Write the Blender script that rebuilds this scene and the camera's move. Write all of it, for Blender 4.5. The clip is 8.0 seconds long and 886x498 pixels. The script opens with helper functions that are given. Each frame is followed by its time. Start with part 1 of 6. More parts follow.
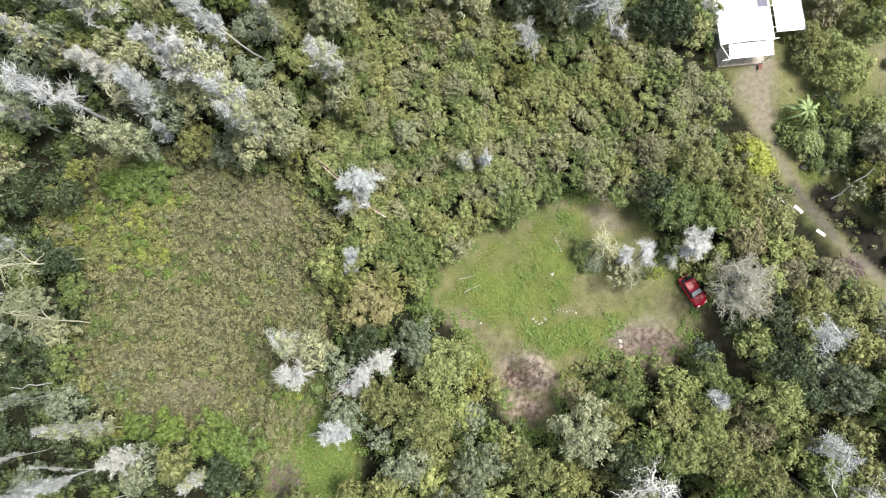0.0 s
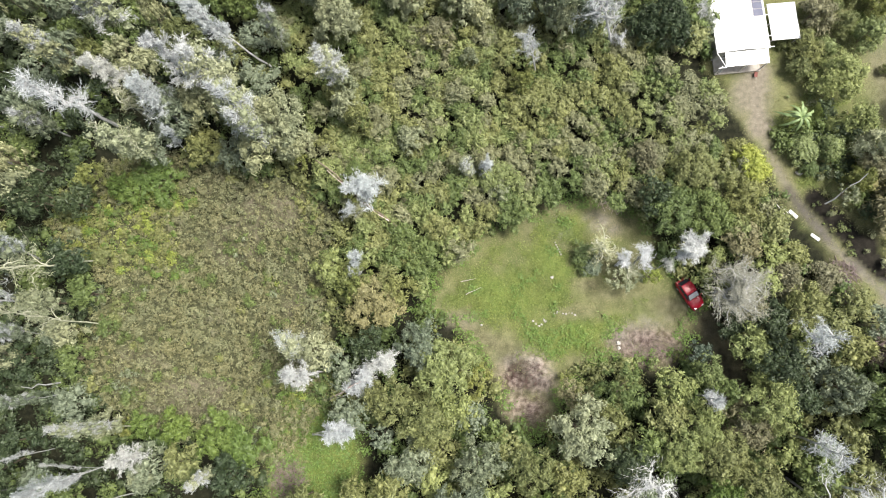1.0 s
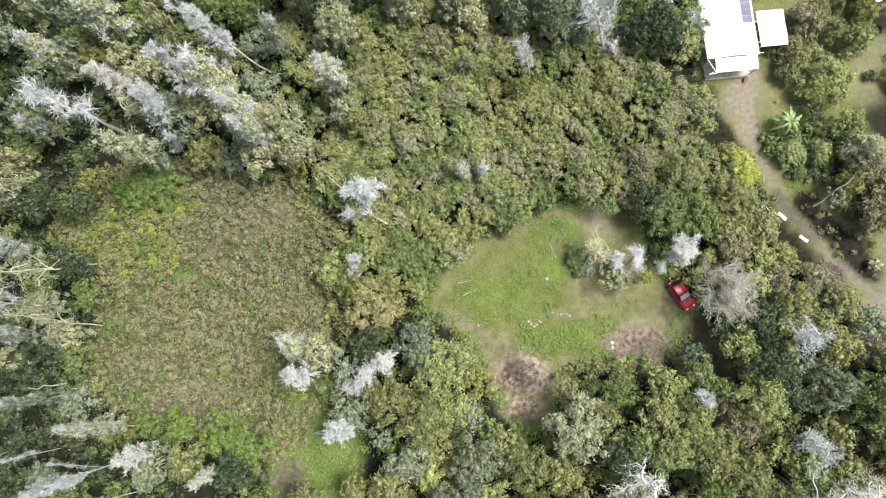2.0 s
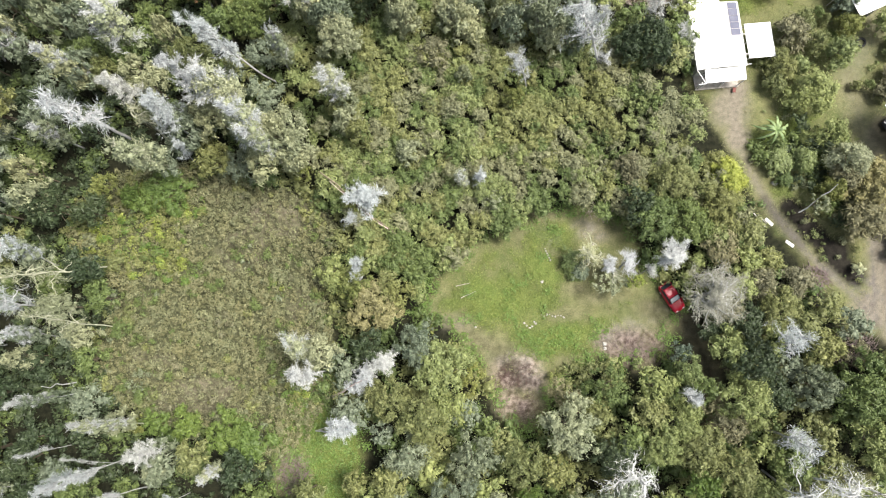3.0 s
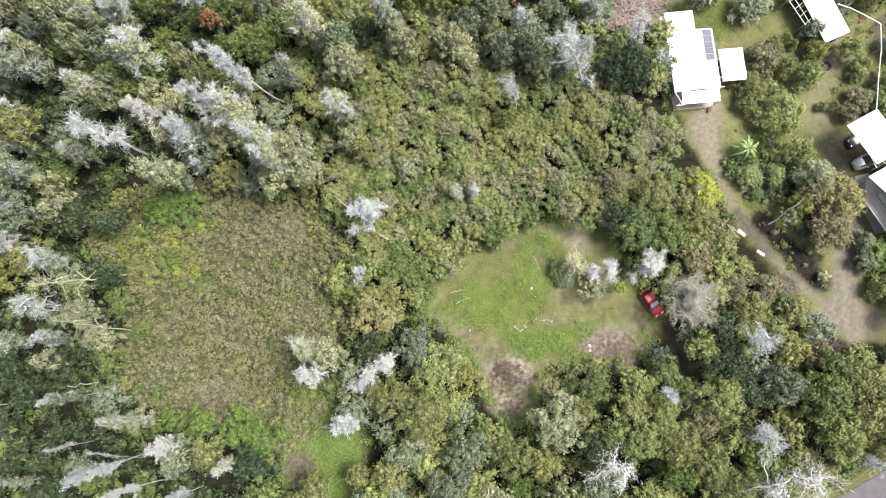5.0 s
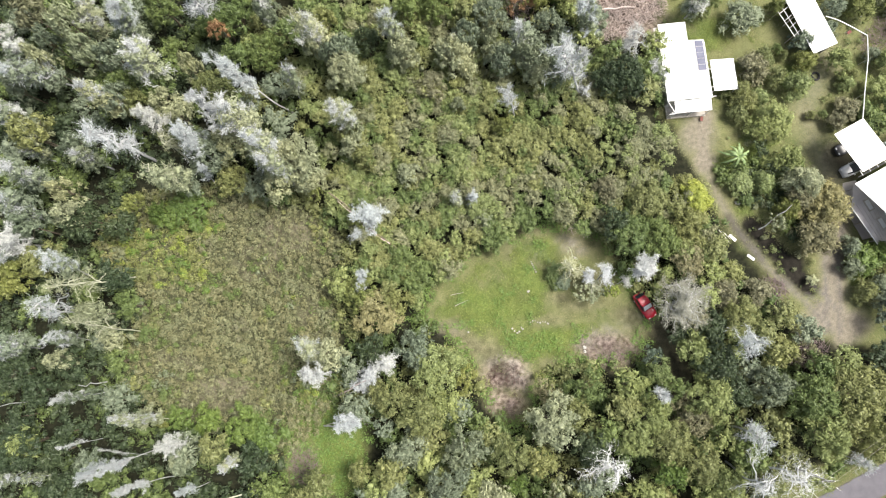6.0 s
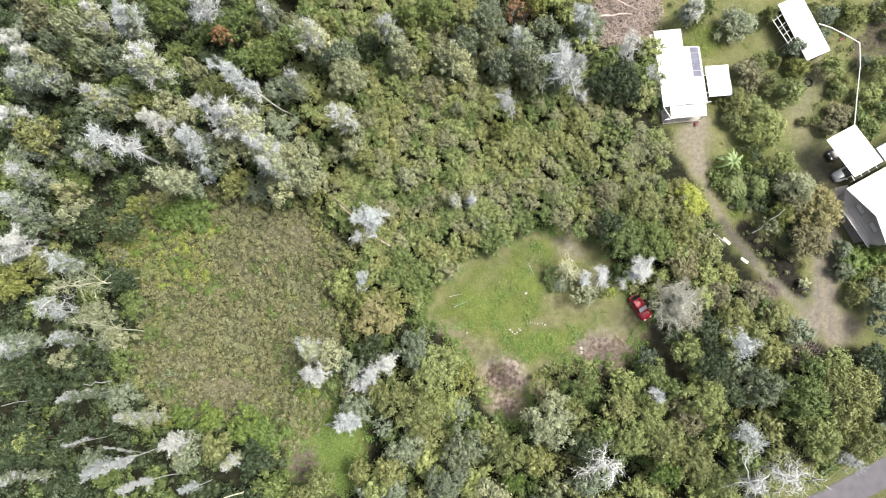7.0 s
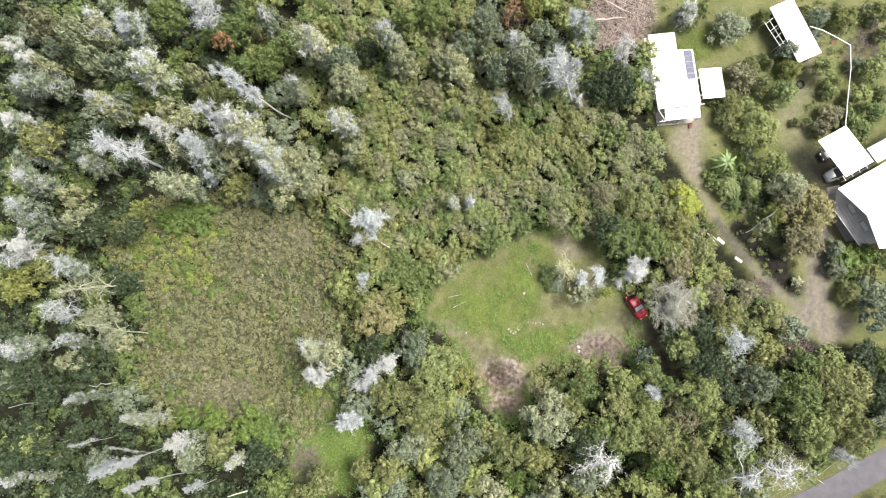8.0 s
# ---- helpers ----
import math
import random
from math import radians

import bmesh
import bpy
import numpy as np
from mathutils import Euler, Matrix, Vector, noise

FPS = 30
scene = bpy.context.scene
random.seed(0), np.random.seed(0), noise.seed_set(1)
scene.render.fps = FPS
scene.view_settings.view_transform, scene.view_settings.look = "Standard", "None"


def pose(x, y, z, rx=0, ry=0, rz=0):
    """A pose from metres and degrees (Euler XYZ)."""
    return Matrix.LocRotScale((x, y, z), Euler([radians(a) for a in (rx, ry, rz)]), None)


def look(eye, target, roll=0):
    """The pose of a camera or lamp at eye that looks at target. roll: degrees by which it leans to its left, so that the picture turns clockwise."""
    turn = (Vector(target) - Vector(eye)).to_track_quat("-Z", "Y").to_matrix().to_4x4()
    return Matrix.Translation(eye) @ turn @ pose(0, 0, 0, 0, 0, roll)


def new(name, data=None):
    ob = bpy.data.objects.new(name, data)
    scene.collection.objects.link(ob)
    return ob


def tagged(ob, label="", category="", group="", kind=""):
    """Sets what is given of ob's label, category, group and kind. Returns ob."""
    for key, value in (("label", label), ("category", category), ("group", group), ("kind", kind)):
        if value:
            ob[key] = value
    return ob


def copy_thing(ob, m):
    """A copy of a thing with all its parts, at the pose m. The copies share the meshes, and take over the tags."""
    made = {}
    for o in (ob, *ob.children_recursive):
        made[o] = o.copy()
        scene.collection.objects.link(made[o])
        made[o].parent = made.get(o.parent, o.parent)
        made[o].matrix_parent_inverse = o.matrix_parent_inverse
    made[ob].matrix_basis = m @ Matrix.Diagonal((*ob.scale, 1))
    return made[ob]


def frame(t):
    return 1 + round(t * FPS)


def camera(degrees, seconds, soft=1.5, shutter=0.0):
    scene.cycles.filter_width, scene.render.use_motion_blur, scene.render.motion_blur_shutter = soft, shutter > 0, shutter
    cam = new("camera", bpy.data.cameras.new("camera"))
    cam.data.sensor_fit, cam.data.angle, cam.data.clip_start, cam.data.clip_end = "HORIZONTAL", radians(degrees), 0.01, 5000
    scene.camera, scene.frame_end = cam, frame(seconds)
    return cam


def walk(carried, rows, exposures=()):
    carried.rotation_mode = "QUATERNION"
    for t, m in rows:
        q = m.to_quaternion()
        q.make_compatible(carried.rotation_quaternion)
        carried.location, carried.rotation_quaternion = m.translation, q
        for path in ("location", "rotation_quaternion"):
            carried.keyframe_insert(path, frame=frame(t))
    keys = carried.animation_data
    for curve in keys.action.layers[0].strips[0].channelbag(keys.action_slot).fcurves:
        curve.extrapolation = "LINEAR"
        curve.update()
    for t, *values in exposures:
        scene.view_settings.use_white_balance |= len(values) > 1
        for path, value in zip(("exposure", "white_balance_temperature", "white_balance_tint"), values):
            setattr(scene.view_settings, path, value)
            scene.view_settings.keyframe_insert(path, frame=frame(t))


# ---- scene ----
cam = camera(71.0, 8.0, soft=1.12)
PATH = [
    (0, (2.653, -0.591, 74.038), (2.658, -0.394, 72.048), 1.5),
    (0.5, (2.505, -0.651, 75.156), (2.51, -0.449, 73.167), 1.6),
    (1, (2.303, -0.736, 75.459), (2.311, -0.529, 73.47), 2.4),
    (1.5, (2.295, -0.647, 76.097), (2.309, -0.442, 74.107), 3.9),
    (3, (2.151, -0.432, 79.842), (2.175, -0.224, 77.853), 6.7),
    (3.5, (2.084, -0.481, 81.335), (2.113, -0.267, 79.346), 7.9),
    (4, (2.181, -0.495, 82.885), (2.21, -0.277, 80.898), 7.6),
    (4.5, (2.071, -0.37, 84.402), (2.105, -0.152, 82.414), 8.9),
    (6, (1.794, -0.296, 88.541), (1.836, -0.071, 86.554), 10.8),
    (6.5, (1.663, -0.131, 89.362), (1.709, 0.092, 87.375), 11.9),
    (7, (1.651, -0.142, 90.088), (1.698, 0.083, 88.101), 12.2),
    (7.5, (1.673, -0.126, 90.845), (1.72, 0.099, 88.858), 12.1),
    (8, (1.479, -0.019, 91.57), (1.532, 0.204, 89.583), 13.4),
]
walk(cam, [(t, look(eye, target, roll)) for t, eye, target, roll in PATH], [(0, 1.75), (1.5, 1.79), (4.5, 1.82), (8, 1.83)])

# ---- light: bright overcast sky with a weak, wide sun ----
SUN_UP, SUN_ROUND = radians(64), radians(74)
world = bpy.data.worlds.new("overcast_sky")
scene.world = world
world.use_nodes = True
wn, wl = world.node_tree.nodes, world.node_tree.links
sky = wn.new("ShaderNodeTexSky")
sky.sky_type, sky.sun_disc = "NISHITA", False
sky.sun_elevation, sky.sun_rotation = SUN_UP, SUN_ROUND
sky.air_density, sky.dust_density, sky.ozone_density = 1.0, 4.0, 1.0
pale = wn.new("ShaderNodeHueSaturation")
pale.inputs["Saturation"].default_value = 0.5
wl.new(sky.outputs[0], pale.inputs["Color"])
wl.new(pale.outputs[0], wn["Background"].inputs[0])
wn["Background"].inputs[1].default_value = 0.064
sun = new("sun", bpy.data.lights.new("sun", "SUN"))
sun.data.energy, sun.data.angle, sun.data.color = 1.9, radians(24), (1.0, 0.945, 0.865)
d = Vector((math.cos(SUN_UP) * math.sin(SUN_ROUND), math.cos(SUN_UP) * math.cos(SUN_ROUND), math.sin(SUN_UP)))
sun.matrix_basis = look(d * 300, (0, 0, 0))

# ---- materials ----
rng = np.random.default_rng(7)


def material(name, rough=0.7, metal=0.0):
    m = bpy.data.materials.new(name)
    m.use_nodes = True
    b = m.node_tree.nodes["Principled BSDF"]
    b.inputs["Roughness"].default_value, b.inputs["Metallic"].default_value = rough, metal
    return m, m.node_tree.nodes, m.node_tree.links, b


def ramp_node(nodes, stops):
    r = nodes.new("ShaderNodeValToRGB")
    while len(r.color_ramp.elements) < len(stops):
        r.color_ramp.elements.new(0.5)
    for e, (p, c) in zip(r.color_ramp.elements, stops):
        e.position, e.color = p, (*c, 1)
    return r


def noise_node(nodes, links, scale, detail=4.0, coord=None):
    n = nodes.new("ShaderNodeTexNoise")
    n.inputs["Scale"].default_value, n.inputs["Detail"].default_value = scale, detail
    if coord is not None:
        links.new(coord, n.inputs["Vector"])
    return n


def mix_node(nodes, links, a, b, fac, how="MIX"):
    x = nodes.new("ShaderNodeMix")
    x.data_type, x.blend_type = "RGBA", how
    for sock, v in ((x.inputs[6], a), (x.inputs[7], b), (x.inputs[0], fac)):
        if isinstance(v, bpy.types.NodeSocket):
            links.new(v, sock)
        elif isinstance(v, (int, float)):
            sock.default_value = v
        else:
            sock.default_value = (*v, 1)
    return x.outputs[2]


def leaf_material(name, dark, mid, light, patch=0.5):
    """Foliage: every leaf has its own shade, every plant its own tint, and patches of the place differ."""
    m, n, l, b = material(name, 0.55)
    b.inputs["Specular IOR Level"].default_value = 0.35
    geo, obj = n.new("ShaderNodeNewGeometry"), n.new("ShaderNodeObjectInfo")
    near_mid = lambda c, k: tuple(p + (q - p) * k for p, q in zip(mid, c))
    r = ramp_node(n, ((0.0, near_mid(dark, 0.55)), (0.55, mid), (1.0, near_mid(light, 0.6))))
    l.new(geo.outputs["Random Per Island"], r.inputs[0])
    big = noise_node(n, l, 0.16, 3.0, geo.outputs["Position"])
    tint = ramp_node(n, ((0.3, (0.74, 0.80, 0.80)), (0.7, (1.12, 1.09, 1.0))))
    l.new(big.outputs[0], tint.inputs[0])
    c = mix_node(n, l, r.outputs[0], tint.outputs[0], patch, "MULTIPLY")
    fine = noise_node(n, l, 3.2, 3.0, geo.outputs["Position"])
    fr = ramp_node(n, ((0.3, (0.62, 0.64, 0.62)), (0.7, (1.25, 1.22, 1.15))))
    l.new(fine.outputs[0], fr.inputs[0])
    c = mix_node(n, l, c, fr.outputs[0], 0.8, "MULTIPLY")
    own = ramp_node(n, ((0.0, (0.82, 0.87, 0.85)), (0.5, (1, 1, 1)), (1.0, (1.14, 1.10, 0.98))))
    l.new(obj.outputs["Random"], own.inputs[0])
    l.new(mix_node(n, l, c, own.outputs[0], 0.8, "MULTIPLY"), b.inputs["Base Color"])
    return m


LEAF = {
    "olive": leaf_material("olive_leaves", (0.103, 0.114, 0.045), (0.183, 0.202, 0.081), (0.294, 0.308, 0.138)),
    "green": leaf_material("green_leaves", (0.059, 0.088, 0.031), (0.116, 0.157, 0.053), (0.189, 0.239, 0.087)),
    "bright": leaf_material("bright_green_leaves", (0.060, 0.096, 0.023), (0.107, 0.158, 0.037), (0.171, 0.228, 0.063)),
    "yellow": leaf_material("yellow_green_leaves", (0.103, 0.118, 0.035), (0.174, 0.196, 0.059), (0.269, 0.281, 0.109)),
    "dark": leaf_material("dark_green_leaves", (0.021, 0.034, 0.017), (0.049, 0.071, 0.035), (0.092, 0.120, 0.062)),
    "grey": leaf_material("grey_green_leaves", (0.098, 0.122, 0.084), (0.173, 0.207, 0.143), (0.276, 0.313, 0.229)),
    "pale": leaf_material("pale_olive_leaves", (0.179, 0.196, 0.116), (0.297, 0.319, 0.200), (0.426, 0.445, 0.302)),
    "tan": leaf_material("tan_dry_leaves", (0.103, 0.103, 0.060), (0.179, 0.175, 0.104), (0.278, 0.267, 0.170)),
    "rust": leaf_material("rust_brown_leaves", (0.16, 0.09, 0.05), (0.28, 0.165, 0.095), (0.40, 0.26, 0.165)),
    "blue": leaf_material("blue_green_leaves", (0.052, 0.074, 0.056), (0.095, 0.126, 0.093), (0.157, 0.191, 0.145)),
    "fresh": leaf_material("light_green_leaves", (0.110, 0.140, 0.052), (0.193, 0.232, 0.090), (0.297, 0.334, 0.146)),
    "weed": leaf_material("dull_olive_weeds", (0.116, 0.128, 0.071), (0.188, 0.199, 0.114), (0.277, 0.286, 0.170)),
    "lawn": leaf_material("vivid_green_weeds", (0.072, 0.126, 0.025), (0.123, 0.197, 0.043), (0.196, 0.269, 0.072)),
    "straw": leaf_material("straw_grey_twigs", (0.18, 0.178, 0.145), (0.275, 0.268, 0.225), (0.39, 0.38, 0.325), 0.2),
    "white": leaf_material("whitish_lichen_twigs", (0.38, 0.40, 0.425), (0.52, 0.545, 0.575), (0.67, 0.695, 0.73), 0.1),
    "sedge": leaf_material("olive_brown_meadow_weeds", (0.114, 0.116, 0.059), (0.185, 0.186, 0.098), (0.276, 0.269, 0.153)),
    "gold": leaf_material("golden_olive_leaves", (0.154, 0.147, 0.069), (0.250, 0.235, 0.116), (0.355, 0.338, 0.189)),
    "lime": leaf_material("lime_green_leaves", (0.161, 0.201, 0.040), (0.276, 0.322, 0.070), (0.402, 0.431, 0.120)),
}


def bark_material(name, a, b_):
    m, n, l, b = material(name, 0.85)
    tc = n.new("ShaderNodeTexCoord")
    k = noise_node(n, l, 2.2, 6.0, tc.outputs["Object"])
    r = ramp_node(n, ((0.3, a), (0.7, b_)))
    l.new(k.outputs[0], r.inputs[0])
    l.new(r.outputs[0], b.inputs["Base Color"])
    bump = n.new("ShaderNodeBump")
    bump.inputs["Strength"].default_value = 0.5
    l.new(noise_node(n, l, 14.0, 4.0, tc.outputs["Object"]).outputs[0], bump.inputs["Height"])
    l.new(bump.outputs[0], b.inputs["Normal"])
    return m


BARK = bark_material("brown_bark", (0.10, 0.075, 0.05), (0.22, 0.18, 0.13))
PALE_BARK = bark_material("bleached_grey_bark", (0.31, 0.31, 0.30), (0.50, 0.505, 0.50))
SILVER_BARK = bark_material("silvery_grey_bark", (0.36, 0.365, 0.36), (0.57, 0.575, 0.57))
MOSSY_BARK = bark_material("mossy_pale_bark", (0.29, 0.30, 0.19), (0.47, 0.47, 0.37))


def surface_material(name, a, b_, rough=0.6, scale=1.5, metal=0.0, bump=0.0, fine=30.0):
    m, n, l, b = material(name, rough, metal)
    tc = n.new("ShaderNodeTexCoord")
    k = noise_node(n, l, scale, 6.0, tc.outputs["Object"])
    r = ramp_node(n, ((0.3, a), (0.72, b_)))
    l.new(k.outputs[0], r.inputs[0])
    f = noise_node(n, l, fine, 3.0, tc.outputs["Object"])
    g = ramp_node(n, ((0.25, (0.86, 0.86, 0.86)), (0.75, (1.06, 1.06, 1.06))))
    l.new(f.outputs[0], g.inputs[0])
    l.new(mix_node(n, l, r.outputs[0], g.outputs[0], 1.0, "MULTIPLY"), b.inputs["Base Color"])
    if bump:
        bp = n.new("ShaderNodeBump")
        bp.inputs["Strength"].default_value = bump
        l.new(f.outputs[0], bp.inputs["Height"])
        l.new(bp.outputs[0], b.inputs["Normal"])
    return m


WHITE_METAL = surface_material("white_painted_roof_metal", (0.78, 0.78, 0.77), (0.86, 0.86, 0.86), 0.4, 0.5)
WALL_PAINT = surface_material("off_white_wall_boards", (0.52, 0.51, 0.47), (0.66, 0.65, 0.61), 0.7, 0.8)
GREY_ROOF = surface_material("weathered_grey_roofing", (0.42, 0.385, 0.37), (0.56, 0.52, 0.495), 0.75, 0.7)
DARK_METAL = surface_material("dark_steel", (0.03, 0.03, 0.032), (0.07, 0.07, 0.07), 0.5, 2.0)
WHITE_WOOD = surface_material("white_weathered_timber", (0.62, 0.61, 0.58), (0.80, 0.79, 0.77), 0.7, 2.0)
GREY_WOOD = surface_material("grey_weathered_timber", (0.33, 0.30, 0.26), (0.50, 0.47, 0.42), 0.8, 2.0)
STONE = surface_material("pale_lava_stone", (0.26, 0.25, 0.22), (0.50, 0.48, 0.44), 0.9, 3.0, bump=0.6, fine=12)
RUSTY = surface_material("rusty_red_metal", (0.11, 0.025, 0.018), (0.20, 0.05, 0.035), 0.7, 3.0)

# ---- mesh helpers ----


def mesh_of(name, verts, faces, mats=(), smooth=False):
    """A mesh from arrays; faces all have the same number of corners."""
    v, f = np.asarray(verts, dtype=np.float32), np.asarray(faces, dtype=np.int32)
    me = bpy.data.meshes.new(name)
    me.vertices.add(len(v))
    me.vertices.foreach_set("co", v.ravel())
    k = f.shape[1]
    me.loops.add(f.size)
    me.loops.foreach_set("vertex_index", f.ravel())
    me.polygons.add(len(f))
    me.polygons.foreach_set("loop_start", np.arange(0, f.size, k, dtype=np.int32))
    if smooth:
        me.polygons.foreach_set("use_smooth", np.ones(len(f), dtype=bool))
    for m in mats:
        me.materials.append(m)
    me.update(calc_edges=True)
    me.validate()
    return me


def part(name, bm, mat, parent, label=""):
    """Links a bmesh as one mesh object under a thing or part."""
    me = bpy.data.meshes.new(name)
    bm.to_mesh(me)
    bm.free()
    if mat:
        me.materials.append(mat)
    ob = new(name, me)
    ob.parent = parent
    return tagged(ob, label)


def mesh_part(name, me, parent, label=""):
    ob = new(name, me)
    ob.parent = parent
    return tagged(ob, label)


def thing(name, m, label, category, group="", kind=""):
    ob = new(name)
    ob.empty_display_size = 0.3
    ob.matrix_basis = m
    return tagged(ob, label, category, group, kind)


def box(bm, x0, x1, y0, y1, z0, z1, bevel=0.0):
    r = bmesh.ops.create_cube(bm, size=1.0)
    for v in r["verts"]:
        v.co = Vector((x0 + (v.co.x + 0.5) * (x1 - x0), y0 + (v.co.y + 0.5) * (y1 - y0), z0 + (v.co.z + 0.5) * (z1 - z0)))
    if bevel:
        es = list({e for v in r["verts"] for e in v.link_edges})
        bmesh.ops.bevel(bm, geom=es, offset=bevel, segments=2, affect="EDGES", profile=0.5)


def prism(bm, pts, z0, z1):
    """An upright prism over a plan outline (counter-clockwise); z1 a number, or one height a corner."""
    tops = [z1] * len(pts) if isinstance(z1, (int, float)) else z1
    lows = [z0] * len(pts) if isinstance(z0, (int, float)) else z0
    a = [bm.verts.new((x, y, z)) for (x, y), z in zip(pts, lows)]
    b = [bm.verts.new((x, y, z)) for (x, y), z in zip(pts, tops)]
    bm.faces.new(b)
    bm.faces.new(a[::-1])
    for i in range(len(pts)):
        j = (i + 1) % len(pts)
        bm.faces.new((a[i], a[j], b[j], b[i]))


def tube_arrays(path, radii, sides=5):
    """A tapered tube along a path: vertices and quads."""
    path, radii = np.asarray(path, float), np.asarray(radii, float)
    n = len(path)
    tan = np.gradient(path, axis=0)
    tan /= np.linalg.norm(tan, axis=1)[:, None] + 1e-9
    ref = np.where(np.abs(tan[:, 2:3]) > 0.9, np.array([[1.0, 0, 0]]), np.array([[0, 0, 1.0]]))
    u = np.cross(tan, ref)
    u /= np.linalg.norm(u, axis=1)[:, None] + 1e-9
    w = np.cross(tan, u)
    a = np.arange(sides) * 2 * np.pi / sides
    v = (path[:, None] + radii[:, None, None] * (u[:, None] * np.cos(a)[None, :, None] + w[:, None] * np.sin(a)[None, :, None])).reshape(-1, 3)
    i, j = np.meshgrid(np.arange(n - 1), np.arange(sides), indexing="ij")
    k = (j + 1) % sides
    f = np.stack([i * sides + j, i * sides + k, (i + 1) * sides + k, (i + 1) * sides + j], -1).reshape(-1, 4)
    return v, f


def joined(chunks):
    vs, fs, o = [], [], 0
    for v, f in chunks:
        vs.append(v)
        fs.append(f + o)
        o += len(v)
    return np.concatenate(vs), np.concatenate(fs)


def unit(a):
    return a / (np.linalg.norm(a, axis=-1, keepdims=True) + 1e-9)


def leaf_arrays(base, way, up, length, width):
    """Pointed leaves, one triangle each: broad at the stalk end, narrow at the tip."""
    way = unit(way)
    side = unit(np.cross(way, up))
    L, Wd = np.asarray(length)[:, None], np.asarray(width)[:, None]
    v = np.stack([base - side * Wd * 0.5, base + side * Wd * 0.5, base + way * L], 1).reshape(-1, 3)
    return v, np.arange(len(base) * 3).reshape(-1, 3)


_b = bmesh.new()
bmesh.ops.create_icosphere(_b, subdivisions=1, radius=1.0)
_b.verts.ensure_lookup_table()
ICO_V = np.array([v.co[:] for v in _b.verts])
ICO_F = np.array([[v.index for v in f.verts] for f in _b.faces])
_b.free()


def stretched(c, off):
    """Draws each clump out along a level direction of its own, so that no two are alike."""
    a = (c[..., 0] * 12.99 + c[..., 1] * 78.2) % math.pi
    k = 0.42 * np.sin(c[..., 0] * 7.1 + c[..., 2] * 3.3)
    u = np.stack([np.cos(a), np.sin(a), np.zeros_like(a)], -1)
    along = (off * u).sum(-1, keepdims=True)
    return off + u * along * k[..., None] + np.stack([np.zeros_like(a), np.zeros_like(a), 0.25 * along[..., 0] * np.sin(c[..., 1] * 5.7)], -1)


def clump_arrays(g, centres, radii, per_area, length, width, flat=0.8, droop=0.25, spread=0.5):
    """Leaves that stand out from a set of ellipsoid clumps, denser on the upper side."""
    c, r = np.asarray(centres, float), np.asarray(radii, float)
    num = np.maximum(8, (per_area * 2 * np.pi * r * r)).astype(int)
    c, r = np.repeat(c, num, 0), np.repeat(r, num)[:, None]
    n = len(c)
    d = unit(g.normal(size=(n, 3)))
    d[:, 2] = np.abs(d[:, 2]) - 0.25 * g.random(n)
    d = unit(d)
    p = c + stretched(c, d * r * (0.5 + 0.64 * g.random((n, 1))) * np.array([1, 1, flat]))
    flatwise = np.cross(d, g.normal(size=(n, 3)))
    w = unit(unit(flatwise) + d * 0.45 + g.normal(size=(n, 3)) * spread - np.array([0, 0, droop]))
    up = unit(d * 0.75 + g.normal(size=(n, 3)) * 0.48 + np.array([0, 0, 0.5]))
    s = 0.65 + 0.7 * g.random(n)
    return leaf_arrays(p - w * (length * s * 0.4)[:, None], w, up, length * s, width * s)


def core_arrays(g, centres, radii, flat=0.8, scale=0.55):
    """Lumpy inner bodies of the clumps, so that a crown is not seen through everywhere."""
    c, r = np.asarray(centres, float), np.asarray(radii, float)
    m = len(c)
    k = 1 + 0.22 * g.normal(size=(m, len(ICO_V), 1))
    off = ICO_V[None] * k * (r * scale)[:, None, None] * np.array([1, 1, flat])
    v = c[:, None] + stretched(np.broadcast_to(c[:, None], off.shape), off)
    f = ICO_F[None] + (np.arange(m) * len(ICO_V))[:, None, None]
    return v.reshape(-1, 3), f.reshape(-1, 3)


def dome(g, n, R, low, top, r_clump, hollow=0.0):
    """Clump centres spread over an uneven dome."""
    i = np.arange(n)
    a = i * 2.39996 + g.normal(size=n) * 0.25
    q = np.sqrt((i + 0.5) / n)
    lump = 1 + 0.16 * np.sin(a * 3 + g.random() * 6) + 0.10 * g.normal(size=n)
    x, y = q * R * 0.9 * lump * np.cos(a), q * R * 0.9 * lump * np.sin(a)
    z = low + (top - low) * np.sqrt(np.clip(1 - q * q * 0.95, 0, 1)) * (1 + 0.10 * g.normal(size=n)) - r_clump * 0.5
    return np.stack([x, y, z], -1), r_clump * (0.5 + 1.0 * g.random(n))


# ---- plan ----


def inside(poly, x, y):
    x, y = np.asarray(x, float), np.asarray(y, float)
    r = np.zeros(x.shape, bool)
    for (x0, y0), (x1, y1) in zip(poly, poly[1:] + poly[:1]):
        hit = (y0 > y) != (y1 > y)
        r ^= hit & (x < (x1 - x0) * (y - y0) / (y1 - y0 + 1e-12) + x0)
    return r


def line_distance(pts, x, y):
    x, y = np.asarray(x, float), np.asarray(y, float)
    best = np.full(x.shape, 1e9)
    for (x0, y0), (x1, y1) in zip(pts, pts[1:]):
        dx, dy = x1 - x0, y1 - y0
        t = np.clip(((x - x0) * dx + (y - y0) * dy) / (dx * dx + dy * dy), 0, 1)
        best = np.minimum(best, np.hypot(x - x0 - t * dx, y - y0 - t * dy))
    return best


def poly_distance(poly, x, y):
    """Distance to an outline, negative inside."""
    d = line_distance(poly + poly[:1], x, y)
    return np.where(inside(poly, x, y), -d, d)


